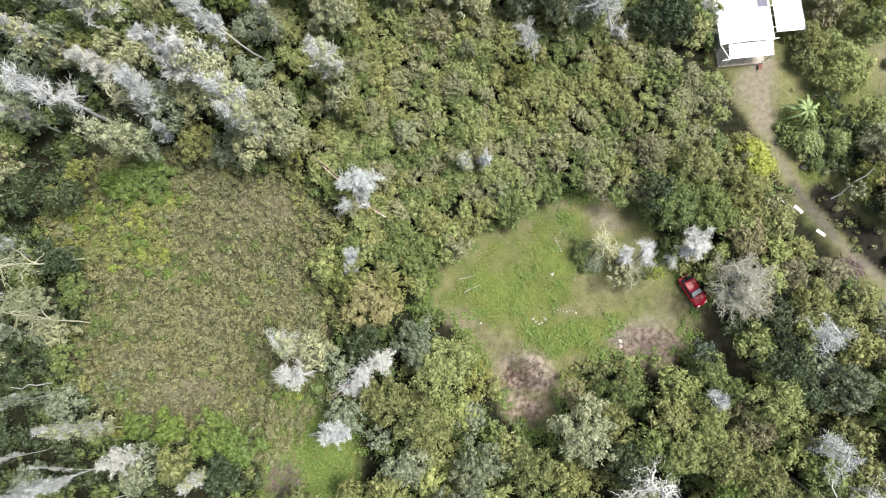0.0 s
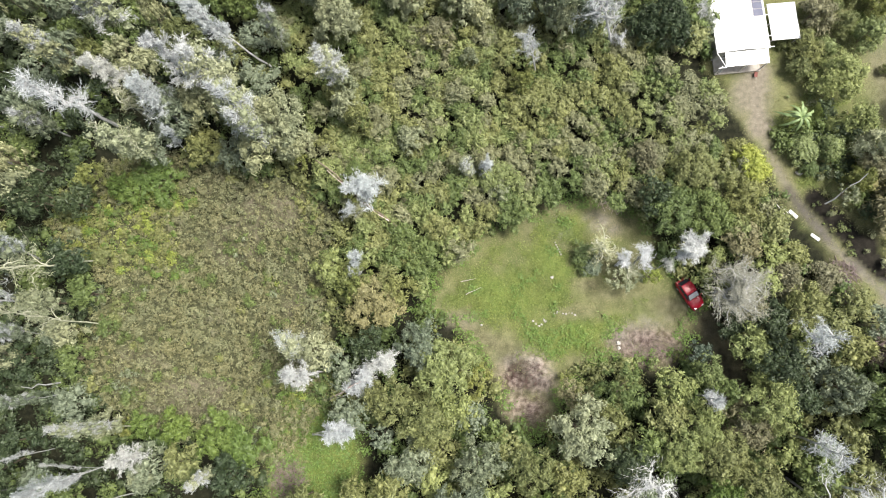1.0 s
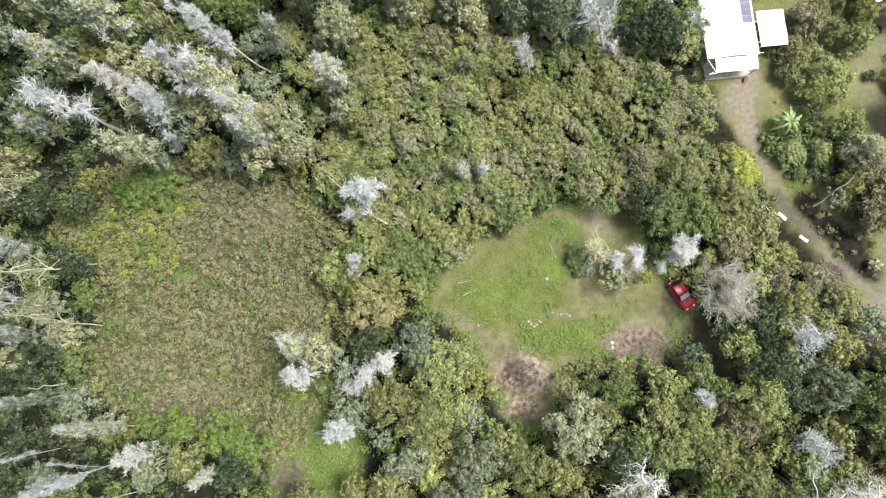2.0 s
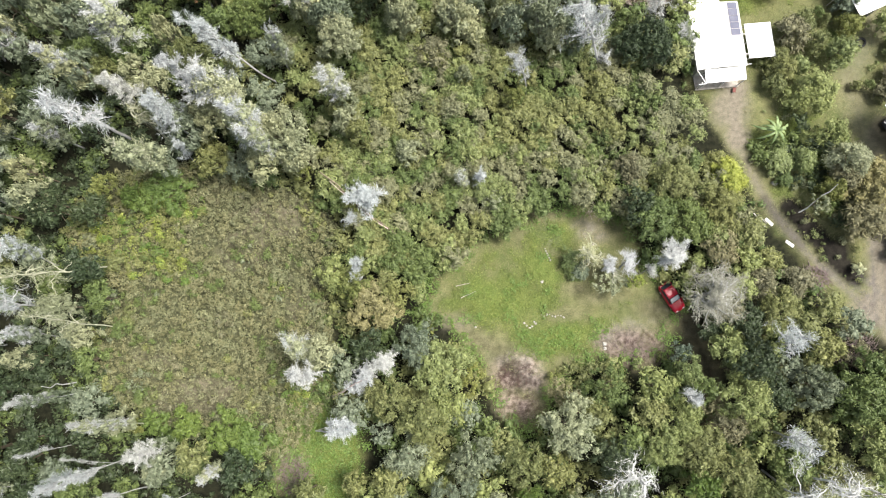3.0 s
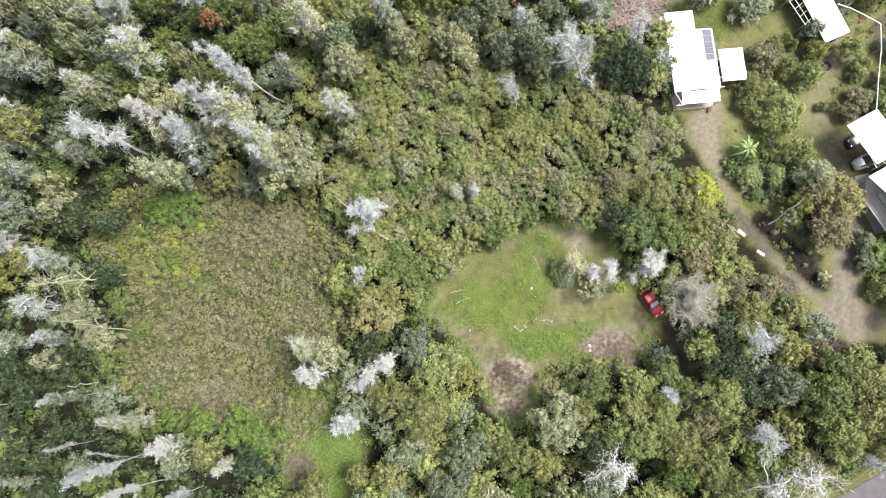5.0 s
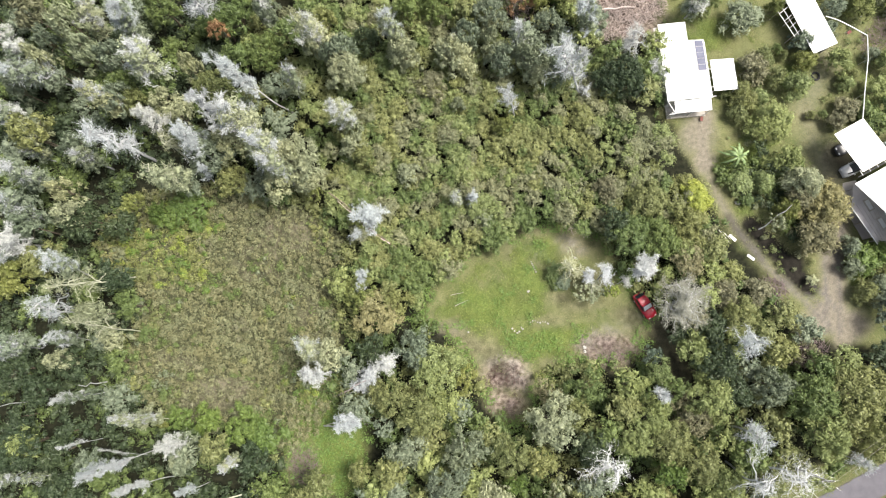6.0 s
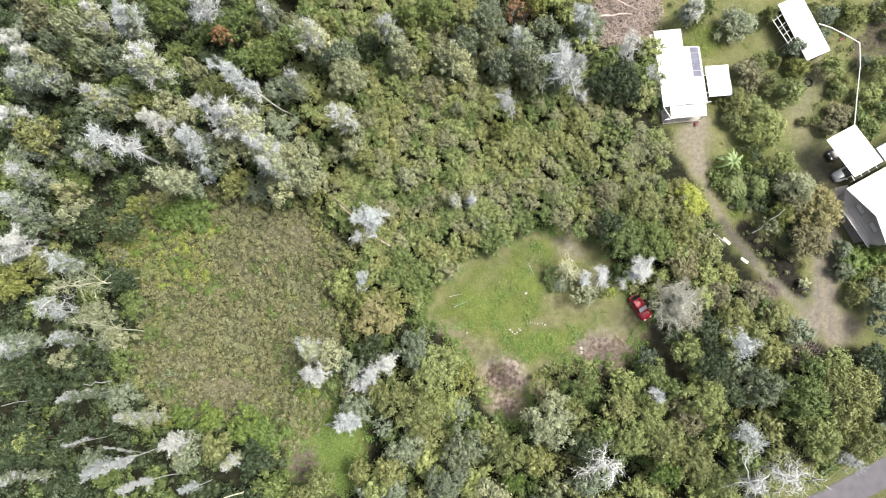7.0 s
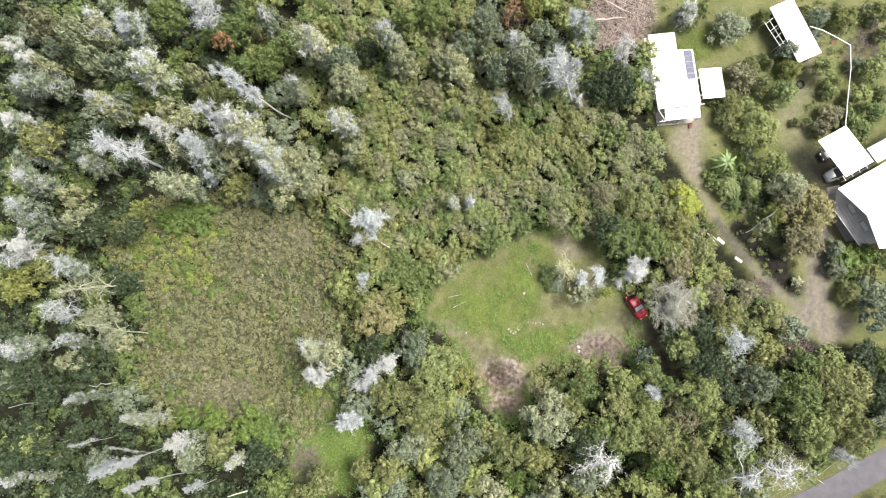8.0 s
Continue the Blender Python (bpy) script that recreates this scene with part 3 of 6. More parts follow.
def dead_tree(at, height, radius, style="fuzz", lean=(0, 0), skirt="", words="", thick=1.0):
    """A tall bleached tree: bare crooked limbs, a haze of fine twigs at the top, and sometimes leaves lower down.
    at: the foot; lean: how far the top stands from it."""
    x, y = at
    variant = len(TREES) % 4
    key = ("dead", style, variant, skirt, thick)
    g = np.random.default_rng(500 + sum(ord(c) for c in style + skirt) * 7 + variant)
    H0, R0 = 14.0, 2.4

    def build(ob):
        tips, chunks = [], []
        n = 9
        zs = np.linspace(0, 1, n)
        bend = np.cumsum(g.normal(size=(n, 2)) * 0.14, axis=0)
        bend = bend - bend[-1:] * zs[:, None]
        trunk = np.stack([bend[:, 0], bend[:, 1], zs * H0 * 0.88 - 0.2], 1)
        rad = np.linspace(0.105, 0.05, n) * min(thick, 1.5)
        chunks.append(tube_arrays(trunk, rad, 6))
        bark = MOSSY_BARK if style == "mossy" or skirt == "pale" else SILVER_BARK if style == "droop" else PALE_BARK
        k = {"fuzz": 16, "bare": 9, "plume": 15, "droop": 11, "mossy": 9, "feather": 15}[style]
        for i in range(k):
            u = {"fuzz": 0.5, "bare": 0.5, "plume": 0.42, "droop": 0.72, "mossy": 0.5, "feather": 0.6}[style]
            t = u + (0.99 - u) * (i + g.random()) / k
            j = t * (n - 1)
            s = trunk[int(j)] + (trunk[min(int(j) + 1, n - 1)] - trunk[int(j)]) * (j - int(j))
            a = i * 2.4 + g.random()
            rise = {"fuzz": 0.75, "bare": 0.6, "plume": 1.3, "droop": 0.35, "mossy": 0.4, "feather": 0.25}[style]
            way = np.array([math.cos(a), math.sin(a), rise])
            L = R0 * (1.05 - 0.4 * (t - u) / (1 - u)) * (0.55 + 0.75 * g.random()) * (0.66 if style in ("fuzz", "plume") else 0.75)
            branches(g, s, way, L, (0.075 if style in ("fuzz", "plume") else 0.065) * thick, 2, tips, chunks, {"droop": -0.12, "mossy": -0.03}.get(style, 0.12), 5, 0.42 if style in ("bare", "mossy", "droop") else 0.34)
        v, f = joined(chunks)
        mesh_part("trunk", mesh_of("trunk", v, f, [bark], True), ob, "bleached trunk with crooked limbs")
        tp, tw = np.array([t[0] for t in tips]), np.array([t[1] for t in tips])
        cnt, ln, wd = {"fuzz": (6400, 0.38, 0.05), "plume": (5600, 0.38, 0.05), "bare": (1800, 0.5, 0.036), "droop": (650, 0.5, 0.03), "mossy": (900, 0.4, 0.06), "feather": (6500, 0.4, 0.03)}[style]
        tv, tf = twig_spray(g, tp, tw, cnt, ln, wd)
        mesh_part("twig_haze", mesh_of("twig_haze", tv, tf, [LEAF[{"mossy": "pale", "feather": "straw"}.get(style, "white")]]), ob, "haze of fine pale twigs")["kind"] = "stuff"
        if skirt:
            m = 40
            q = np.arange(m)
            z = H0 * (0.30 + 0.56 * q / m)
            rr = (0.5 + 0.95 * g.random(m)) * (1.2 - 0.5 * q / m)
            cs = np.stack([rr * np.cos(q * 2.4), rr * np.sin(q * 2.4), z], -1)
            mesh_part("crown", leafy("crown", g, cs, 0.62 * (0.6 + 0.8 * g.random(m)), skirt, 24, (0.24, 0.14), 0.9), ob, f"{LEAF_WORDS[skirt]} leaves below the bare top")

    ob = set_down(key, build, "dead_tree", x, y, (1, 1), 0, words or ("tall bleached tree with whitish twiggy top" + (f", {LEAF_WORDS[skirt]} leaves below" if skirt else "")), "dead tree", "bleached trees")
    turn = Matrix.Rotation(rng.random() * 6.28, 4, "Z")
    up = Vector((lean[0], lean[1], height)).normalized()
    tilt = Vector((0, 0, 1)).rotation_difference(up).to_matrix().to_4x4()
    ob.matrix_basis = Matrix.Translation((x, y, 0)) @ tilt @ turn @ Matrix.Diagonal((radius / R0, radius / R0, height / H0, 1))
    TREES.append((x, y, 1.2))
    TREES.append((x + lean[0], y + lean[1], 1.0))
    return ob


def scatter(x0, x1, y0, y1, gap, seed):
    """Jittered grid of places."""
    g = np.random.default_rng(seed)
    xs, ys = np.meshgrid(np.arange(x0, x1, gap), np.arange(y0, y1, gap), indexing="ij")
    xs = xs + (np.arange(xs.shape[1])[None] % 2) * gap * 0.5
    return (xs + (g.random(xs.shape) - 0.5) * gap * 0.9).ravel(), (ys + (g.random(xs.shape) - 0.5) * gap * 0.9).ravel()


def stuff(name, chunks, mats, label, category):
    v, f = chunks
    return tagged(new(name, mesh_of(name, v, f, mats)), label, category, kind="stuff")


def tufts(g, x, y, z, n_each, reach, length, width, rise=0.6):
    """Blades or small leaves that spring from points."""
    n = len(x) * n_each
    b = np.repeat(np.stack([x, y, z], -1), n_each, 0) + g.normal(size=(n, 3)) * np.array([reach, reach, 0.03])
    a = g.random(n) * 6.283
    w = np.stack([np.cos(a), np.sin(a), rise * (0.3 + 1.2 * g.random(n))], -1)
    s = 0.6 + 0.8 * g.random(n)
    return leaf_arrays(b, w, np.array([[0, 0, 1.0]]) + g.normal(size=(n, 3)) * 0.3, length * s, width * s)


# thicket of head-high shrubs
def thicket(name, poly, gap, low, high, r, kind_mats, leaf, per, seed, label, margin=0.0, keep=None, lumps=5):
    g = np.random.default_rng(seed)
    xs = [p[0] for p in poly]
    ys = [p[1] for p in poly]
    x, y = scatter(min(xs) - 1, max(xs) + 1, min(ys) - 1, max(ys) + 1, gap, seed)
    ok = poly_distance(poly, x, y) + wavy(x, y, 3.0) * 1.2 < -margin
    if keep is not None:
        ok &= keep(x, y)
    x, y = x[ok], y[ok]
    pick = g.random(len(x)) + wavy(x, y, 9.0, 2) * 0.35
    edges = np.quantile(pick, np.linspace(0, 1, len(kind_mats) + 1))
    for i, kind in enumerate(kind_mats):
        s = (pick >= edges[i]) & (pick <= edges[i + 1] + 1e-9)
        h = low + (high - low) * (0.5 + 0.5 * wavy(x[s], y[s], 4.0, 4)) + g.normal(size=s.sum()) * 0.4
        rr = r * (0.7 + 0.6 * g.random(s.sum()))
        m = len(h)
        q = np.arange(m * lumps)
        k = q % lumps
        rep = lambda u: np.repeat(u, lumps)
        a = k * 2.4 + rep(g.random(m) * 6)
        q2 = np.sqrt((k + 0.4) / lumps)
        out = q2 * 0.95 * rep(rr)
        cs = np.stack([rep(x[s]) + out * np.cos(a), rep(y[s]) + out * np.sin(a), np.maximum(rep(h) - (0.3 + 0.75 * q2 * q2) * rep(rr) + g.normal(size=m * lumps) * 0.22, 0.25)], -1)
        ob = new(name, leafy(name, g, cs, rep(rr) * 1.12 / math.sqrt(lumps) * (0.5 + 1.0 * g.random(m * lumps)), kind, per, leaf, 0.9, 0.3, 0.6))
        tagged(ob, label.format(LEAF_WORDS[kind]), "shrubs", kind="stuff")
# ---- bleached and leafy trees, one by one ----
dead_tree((-39.4, 38.7), 14.5, 2.39, "fuzz", (0.7, 1.0), skirt="grey", thick=1.4)
dead_tree((-36.1, 31.8), 17, 3.05, "fuzz", (1.3, 1.5), skirt="pale", thick=1.4)
dead_tree((-17.9, 29.4), 19, 2.25, "fuzz", (-8.6, 2.1), thick=1.4)
dead_tree((-27.9, 40.5), 18.5, 3.05, "bare", (-0.9, -0.5), thick=1.9)
dead_tree((-44.6, 39.4), 12.5, 2.13, "fuzz", (1.0, 1.3), skirt="pale", thick=1.4)
dead_tree((-54.7, 32.8), 11.5, 2.25, "plume", (2.0, 2.8), skirt="grey", thick=1.4)
dead_tree((-49.2, 32.9), 16.5, 2.52, "bare", (-1.5, -3.1), skirt="grey", thick=1.9)
dead_tree((-55.6, 37.1), 11, 2.13, "plume", (0.3, -0.1), skirt="grey", thick=1.4)
dead_tree((-39.9, 29.0), 18, 1.99, "plume", (-0.9, -1.6), skirt="pale", thick=1.4)
dead_tree((-32.8, 26.9), 16.5, 1.72, "fuzz", (-1.5, -2.3), thick=1.4)
dead_tree((-53.9, 26.6), 11.5, 2.52, "fuzz", (-0.3, -0.3), skirt="grey", thick=1.4)
dead_tree((-25.6, 26.3), 19, 1.99, "plume", (-1.3, 0.2), thick=1.4)
dead_tree((-21.5, 24.7), 19, 3.05, "fuzz", (-1.3, -0.3), skirt="pale", thick=1.4)
dead_tree((-18.1, 20.5), 19, 2.79, "fuzz", (-1.6, 0.2), skirt="pale", thick=1.4)
dead_tree((-16.4, 19.0), 19, 2.25, "plume", (-1.9, -0.3), skirt="pale", thick=1.4)
dead_tree((-20.9, 41.3), 12.5, 1.72, "bare", (0.2, 0.1), skirt="grey", thick=1.9)
dead_tree((-11.7, 37.8), 18, 2.61, "bare", (-2.9, -1.4), skirt="pale", thick=1.9)
dead_tree((-16.7, 31.0), 14.5, 1.60, "bare", (0.3, 0.3), skirt="grey", thick=1.9)
dead_tree((-9.2, 26.6), 16, 2.14, "fuzz", (-1.1, -0.6), skirt="pale", thick=1.4)
dead_tree((-37.5, 22.1), 19, 3.33, "bare", (-1.5, -0.2), thick=1.9)
dead_tree((-43.6, 20.9), 12, 1.86, "bare", (-0.1, -0.2), skirt="grey", thick=1.9)
dead_tree((-50.3, 17.3), 15.5, 2.52, "bare", (0.4, 1.0), skirt="grey", thick=1.9)
dead_tree((-52.4, 13.5), 13, 2.66, "bare", (0.5, 1.4), skirt="grey", thick=1.9)
dead_tree((-31.0, 18.3), 18.5, 2.39, "mossy", (-0.8, -1.5), skirt="pale", thick=1.9)
dead_tree((-32.6, 22.0), 13.5, 1.99, "mossy", (0.2, 0.6), thick=1.9)
dead_tree((-29.4, 22.5), 16, 2.39, "fuzz", (0.4, 0.4), thick=1.4)
dead_tree((-28.9, 18.4), 10, 1.33, "plume", (0.8, 1.4), thick=1.4)
dead_tree((-51.6, 22.1), 8.5, 1.46, "bare", (-0.1, -0.2), skirt="grey", thick=1.9)
dead_tree((-51.3, 8.6), 14.5, 2.39, "fuzz", (0.4, 1.0), thick=1.4)
dead_tree((-52.6, 9.8), 11.5, 2.25, "bare", (-0.4, -2.4), skirt="grey", thick=1.9)
dead_tree((-45.7, 5.4), 13.5, 2.13, "plume", (0.5, 1.9), skirt="grey", thick=1.4)
dead_tree((-38.3, 5.8), 19, 2.66, "mossy", (-5.2, -3.2), thick=1.1)
dead_tree((-44.5, 0.5), 17.5, 2.13, "bare", (0.2, 0.4), thick=1.9)
dead_tree((-37.2, -2.2), 19, 1.99, "mossy", (-3.0, 1.8), thick=1.1)
dead_tree((-44.5, -3.4), 12.5, 1.46, "plume", (-0.2, 0.9), skirt="grey", thick=1.4)
dead_tree((-51.5, -3.6), 12, 2.52, "bare", (-0.0, -0.3), skirt="grey", thick=1.9)
dead_tree((-51.9, -4.2), 9.5, 1.60, "bare", (0.2, -0.6), thick=1.9)
dead_tree((-41.5, -10.1), 16, 1.10, "plume", (-0.1, 0.4), skirt="grey", thick=1.4)
dead_tree((-32.6, -14.0), 19, 1.28, "plume", (-1.4, 2.8), skirt="pale", thick=1.4)
dead_tree((-42.5, -16.6), 12, 0.82, "bare", (-0.5, 0.9), thick=1.9)
dead_tree((-35.1, -17.8), 19, 1.36, "plume", (-1.4, 0.0), thick=1.4)
dead_tree((-29.4, -17.1), 14, 1.55, "fuzz", (-1.0, 1.8), thick=1.4)
dead_tree((-48.2, -21.3), 9.5, 1.00, "bare", (-0.7, 1.5), skirt="grey", thick=1.9)
dead_tree((-38.3, -19.1), 15, 1.18, "fuzz", (-0.4, 0.9), thick=1.4)
dead_tree((-33.0, -21.7), 16.5, 1.28, "plume", (-1.1, 1.9), thick=1.4)
dead_tree((-28.1, -22.5), 11, 1.00, "fuzz", (-0.8, 1.3), thick=1.4)
dead_tree((-52.9, -20.7), 8, 1.28, "plume", (0.1, -0.5), skirt="grey", thick=1.4)
dead_tree((-36.0, -18.9), 14, 0.55, "bare", (-1.3, 3.6), thick=1.9)
dead_tree((17.5, 37.4), 12.5, 2.61, "bare", (-5.1, 1.4), skirt="grey", thick=1.9)
dead_tree((16.4, 38.8), 8.5, 1.77, "bare", (-3.7, 0.8), thick=2.3)
dead_tree((23.9, 31.2), 18.5, 3.10, "bare", (-7.0, 3.3), thick=2.2)
dead_tree((22.0, 33.5), 15, 1.91, "bare", (-0.5, 0.2), thick=2.3)
dead_tree((21.3, 35.2), 8, 1.49, "bare", (3.6, -6.2), thick=2.3)
dead_tree((20.1, 34.4), 8, 1.42, "bare", (-6.3, 0.7), skirt="grey", thick=1.9)
dead_tree((14.2, 28.5), 13.5, 1.66, "bare", (-3.0, 1.0), thick=1.9)
dead_tree((27.3, 40.1), 12, 2.38, "fuzz", (-6.3, 2.9), skirt="grey", thick=1.4)
dead_tree((31.3, 36.1), 13, 2.04, "bare", (-3.4, 2.1), thick=2.3)
dead_tree((36.8, 33.0), 8, 1.63, "bare", (-5.2, 3.5), skirt="grey", thick=2.3)
dead_tree((-1.7, 39.1), 15, 1.90, "fuzz", (-3.4, -0.7), skirt="pale", thick=1.4)
dead_tree((5.5, 37.7), 10, 0.95, "bare", (-1.0, 0.1), skirt="pale", thick=1.9)
dead_tree((23.4, 36.3), 10, 1.77, "bare", (-4.0, 2.0), thick=2.3)
dead_tree((6.3, 15.2), 8, 1.32, "bare", (-1.6, 1.6), skirt="pale", thick=1.6)
dead_tree((7.8, 15.0), 8, 1.32, "fuzz", (-0.3, 1.5), thick=1.3)
dead_tree((-6.2, 13.4), 9, 2.64, "fuzz", thick=1.3)
dead_tree((-8.0, 11.1), 8, 1.32, "bare", thick=1.6)
dead_tree((-8.6, 2.0), 10, 1.54, "plume", (1.9, 5.2), thick=1.3)
dead_tree((-13.2, -5.3), 11, 2.09, "bare", (-1.0, 1.4), skirt="pale", thick=1.6)
dead_tree((-11.1, -7.7), 13, 1.87, "fuzz", (-2.3, 0.4), thick=1.3)
dead_tree((-10.3, -10.7), 9, 2.20, "plume", (7.0, 4.1), thick=1.3)
dead_tree((-4.4, -6.4), 9, 1.90, "fuzz", (0.9, 0.5), thick=1.4)
dead_tree((-23.5, -18.3), 9, 1.14, "fuzz", (-0.6, -0.6), skirt="pale", thick=1.4)
dead_tree((-6.6, -7.8), 7, 1.60, "fuzz", (0.8, 0.6), thick=1.4)
dead_tree((-12.6, -15.0), 9, 2.31, "fuzz", (7.2, 2.3), thick=1.3)
dead_tree((21.4, 6.2), 6.5, 2.60, "mossy", (-0.9, 1.4), thick=2.0)
dead_tree((23.6, 5.2), 5.5, 1.50, "fuzz", (0.0, 0.9), thick=1.5)
dead_tree((25.6, 5.2), 6.5, 2.20, "bare", (0.2, 1.7), thick=1.9)
dead_tree((25.4, 4.6), 4.5, 1.80, "mossy", (-1.6, -0.6), thick=1.8)
dead_tree((28.6, 4.8), 5, 1.30, "bare", (0.3, 0.6), thick=1.7)
dead_tree((32.4, 6.9), 9, 2.53, "fuzz", (-2.5, -0.5), thick=1.3)
dead_tree((35.7, 1.6), 9, 4.07, "feather", thick=1.3)
dead_tree((45.0, -4.6), 14, 2.60, "bare", (-2.9, 2.0), thick=1.9)
dead_tree((32.3, -10.3), 11, 1.70, "bare", (-0.8, 0.9), thick=2.0)
dead_tree((43.6, -14.9), 12, 2.42, "bare", thick=1.6)
dead_tree((24.6, -18.6), 13, 3.52, "droop", thick=1.1)
dead_tree((43.0, -20.0), 14, 3.08, "droop", thick=1.1)
dead_tree((46.8, -19.5), 15, 3.52, "droop", thick=1.1)
dead_tree((57.8, -18.5), 10, 1.54, "bare", thick=1.6)
dead_tree((39.8, 45.0), 8, 2.06, "plume", skirt="grey", thick=1.3)
tree("tan", (-52.2, 40.6), 11, 2.6, "tall")
tree("pale", (-45.8, 38.3), 13, 2.6, "tall")
tree("pale", (-43.8, 34.7), 12, 2.0, "tall")
tree("grey", (-40.8, 34.7), 11, 2.2, "tall")
tree("pale", (-50.2, 33.8), 11, 1.8, "tall")
tree("grey", (-53.5, 30.5), 10, 1.8, "tall")
tree("pale", (-40.8, 28.0), 11, 1.6, "tall")
tree("pale", (-34.0, 28.6), 9, 2.2, "tall")
tree("pale", (-30.8, 33.6), 10, 1.4, "tall")
tree("grey", (-50.1, 37.0), 10, 1.6, "tall")
tree("grey", (-45.4, 22.3), 10, 1.8, "tall")
tree("pale", (-50.7, 23.9), 10, 2.0, "tall")
tree("pale", (-46.5, 16.5), 10, 1.8, "tall")
tree("pale", (-44.8, 13.1), 10, 2.2, "tall")
tree("grey", (-50.6, 11.5), 10, 2.2, "tall")
tree("yellow", (-52.7, 5.7), 8, 2.2, "tall")
tree("pale", (-41.5, 0.4), 9, 1.5, "tall")
tree("pale", (-40.0, -2.7), 7, 1.8, "tall")
tree("fresh", (-50.4, -16.5), 8, 2.4, "tall")
tree("pale", (-46.0, -5.6), 8, 1.6, "tall")
tree("grey", (-53.2, -7.8), 8, 2, "tall")
tree("pale", (-34.6, -13.0), 8, 1.6, "tall")
tree("pale", (-30.2, -18.2), 7, 1.4, "tall")
tree("pale", (-9.8, 32.9), 9, 2.4, "tall")
tree("pale", (-8.7, 25.2), 9, 1.6, "tall")
tree("pale", (5.0, 36.3), 9, 1.8, "tall")
tree("pale", (-3.0, 36.2), 8, 1.4, "tall")
tree("grey", (-21.0, 42.3), 10, 1.8, "tall")
tree("pale", (-14.6, 37.0), 10, 1.6, "tall")
tree("pale", (-15.3, 18.2), 8, 1.6, "tall")
tree("pale", (-18.2, 18.8), 9, 1.6, "tall")
tree("pale", (15.9, 35.6), 8, 1.6, "tall")
tree("pale", (9.9, 38.9), 8, 1.4, "tall")
tree("pale", (4.6, 36.0), 9, 2.6, "tall")
tree("pale", (-2.7, 36.4), 9, 1.8, "tall")
tree("pale", (-8.8, 23.1), 8, 2.0, "tall")
tree("grey", (6.8, 39.1), 9, 2.0, "tall")
tree("pale", (10.5, 36.5), 8, 1.8, "tall")
tree("tan", (26.3, 17.5), 5, 1.6, "tall")
tree("pale", (9.1, 13.7), 5, 1.6, "tall")
tree("pale", (-1.3, 20.5), 5, 1.2, "tall")
tree("pale", (-11.6, -4.8), 8, 2.3, "tall")
tree("gold", (-5.0, 0.3), 6.0, 3.3)
tree("yellow", (-7.6, 3.5), 6, 2.3)
tree("olive", (-2.8, 1.9), 6, 2.1)
tree("fresh", (2.7, -6.5), 7, 3.8)
tree("grey", (-0.0, -4.3), 7, 2.7)
tree("yellow", (6.3, -8.1), 5, 2.0, "open")
tree("olive", (-3.5, -10.4), 7, 2.7)
tree("olive", (0.4, -13.0), 7, 3.0)
tree("dark", (-5.9, -4.3), 6, 2.1)
tree("grey", (-1.1, -17.3), 6, 2.5)
tree("grey", (6.5, -17.0), 8, 2.8)
tree("grey", (4.2, -21.4), 8, 2.7)
tree("pale", (17.9, -13.7), 8, 3.5)
tree("green", (23.1, -9.0), 6, 2.8, "open")
tree("olive", (21.4, -11.7), 6, 2.0)
tree("olive", (12.7, -18.1), 6, 2.8)
tree("olive", (16.6, -18.9), 6, 2.4)
tree("bright", (13.2, -22.0), 5, 1.7)
tree("pale", (10.3, -23.1), 7, 2.3)
tree("pale", (18.3, -22.6), 7, 1.8, "open")
tree("dark", (23.6, -17.4), 6, 2.8)
tree("fresh", (28.9, -15.8), 7, 2.8)
tree("olive", (33.5, -16.6), 7, 3.0)
tree("fresh", (31.5, -13.2), 6.5, 2.8)
tree("olive", (27.7, -12.1), 6, 2.6)
tree("fresh", (28.6, -9.1), 6, 2.4)
tree("bright", (33.4, -20.3), 7, 2.4)
tree("olive", (37.3, -18.8), 7, 3.0)
tree("fresh", (41.1, -21.8), 7, 2.8)
tree("fresh", (39.3, -10.6), 7, 3.2)
tree("tan", (37.5, -13.7), 6, 2.1)
tree("dark", (42.8, -9.9), 6, 2.6)
tree("green", (35.0, -9.4), 5, 1.9)
tree("fresh", (38.9, -7.4), 5, 1.7)
tree("tan", (36.2, -11.8), 4.5, 1.6)
tree("grey", (47.6, -9.0), 8, 2.8)
tree("green", (51.8, -10.4), 9, 3.8)
tree("olive", (58.1, -10.4), 9, 4.2)
tree("fresh", (54.3, -15.1), 8, 3.5)
tree("olive", (59.8, -15.5), 8, 2.9)
tree("dark", (63.9, -10.7), 7, 2.5)
tree("dark", (40.3, -5.9), 7, 3.0)
tree("fresh", (37.5, -4.4), 6, 2.4)
tree("olive", (44.2, 0.3), 6, 2.8)
tree("tan", (38.4, 0.3), 5, 2.2)
tree("dark", (36.6, -1.4), 4, 1.9)
tree("dark", (40.4, -1.3), 5, 2.6)
tree("tan", (42.5, 3.5), 6, 2.3, "bush")
tree("tan", (48.0, 3.6), 4, 2.0, "bush")
tree("olive", (49.1, -4.5), 6, 2.6)
tree("tan", (53.2, -4.9), 5, 2.3, "open")
tree("green", (53.8, -6.8), 7, 2.4)
tree("fresh", (58.4, -6.4), 5.5, 2.6)
tree("dark", (63.6, -5.6), 5, 2.4)
tree("blue", (66.2, 0.3), 5, 2.4)
tree("blue", (32.2, -5.4), 4, 1.6, "open")
tree("fresh", (32.9, -7.2), 5, 1.9)
tree("olive", (40.9, 9.6), 5, 2.4)
tree("tan", (37.4, 7.5), 5.5, 2.4)
tree("olive", (43.7, 6.0), 5, 2.0, "bush")
tree("green", (29.3, 11.5), 6, 3.2)
tree("green", (33.3, 10.7), 6, 3.0)
tree("dark", (27.3, 13.1), 6, 2.3)
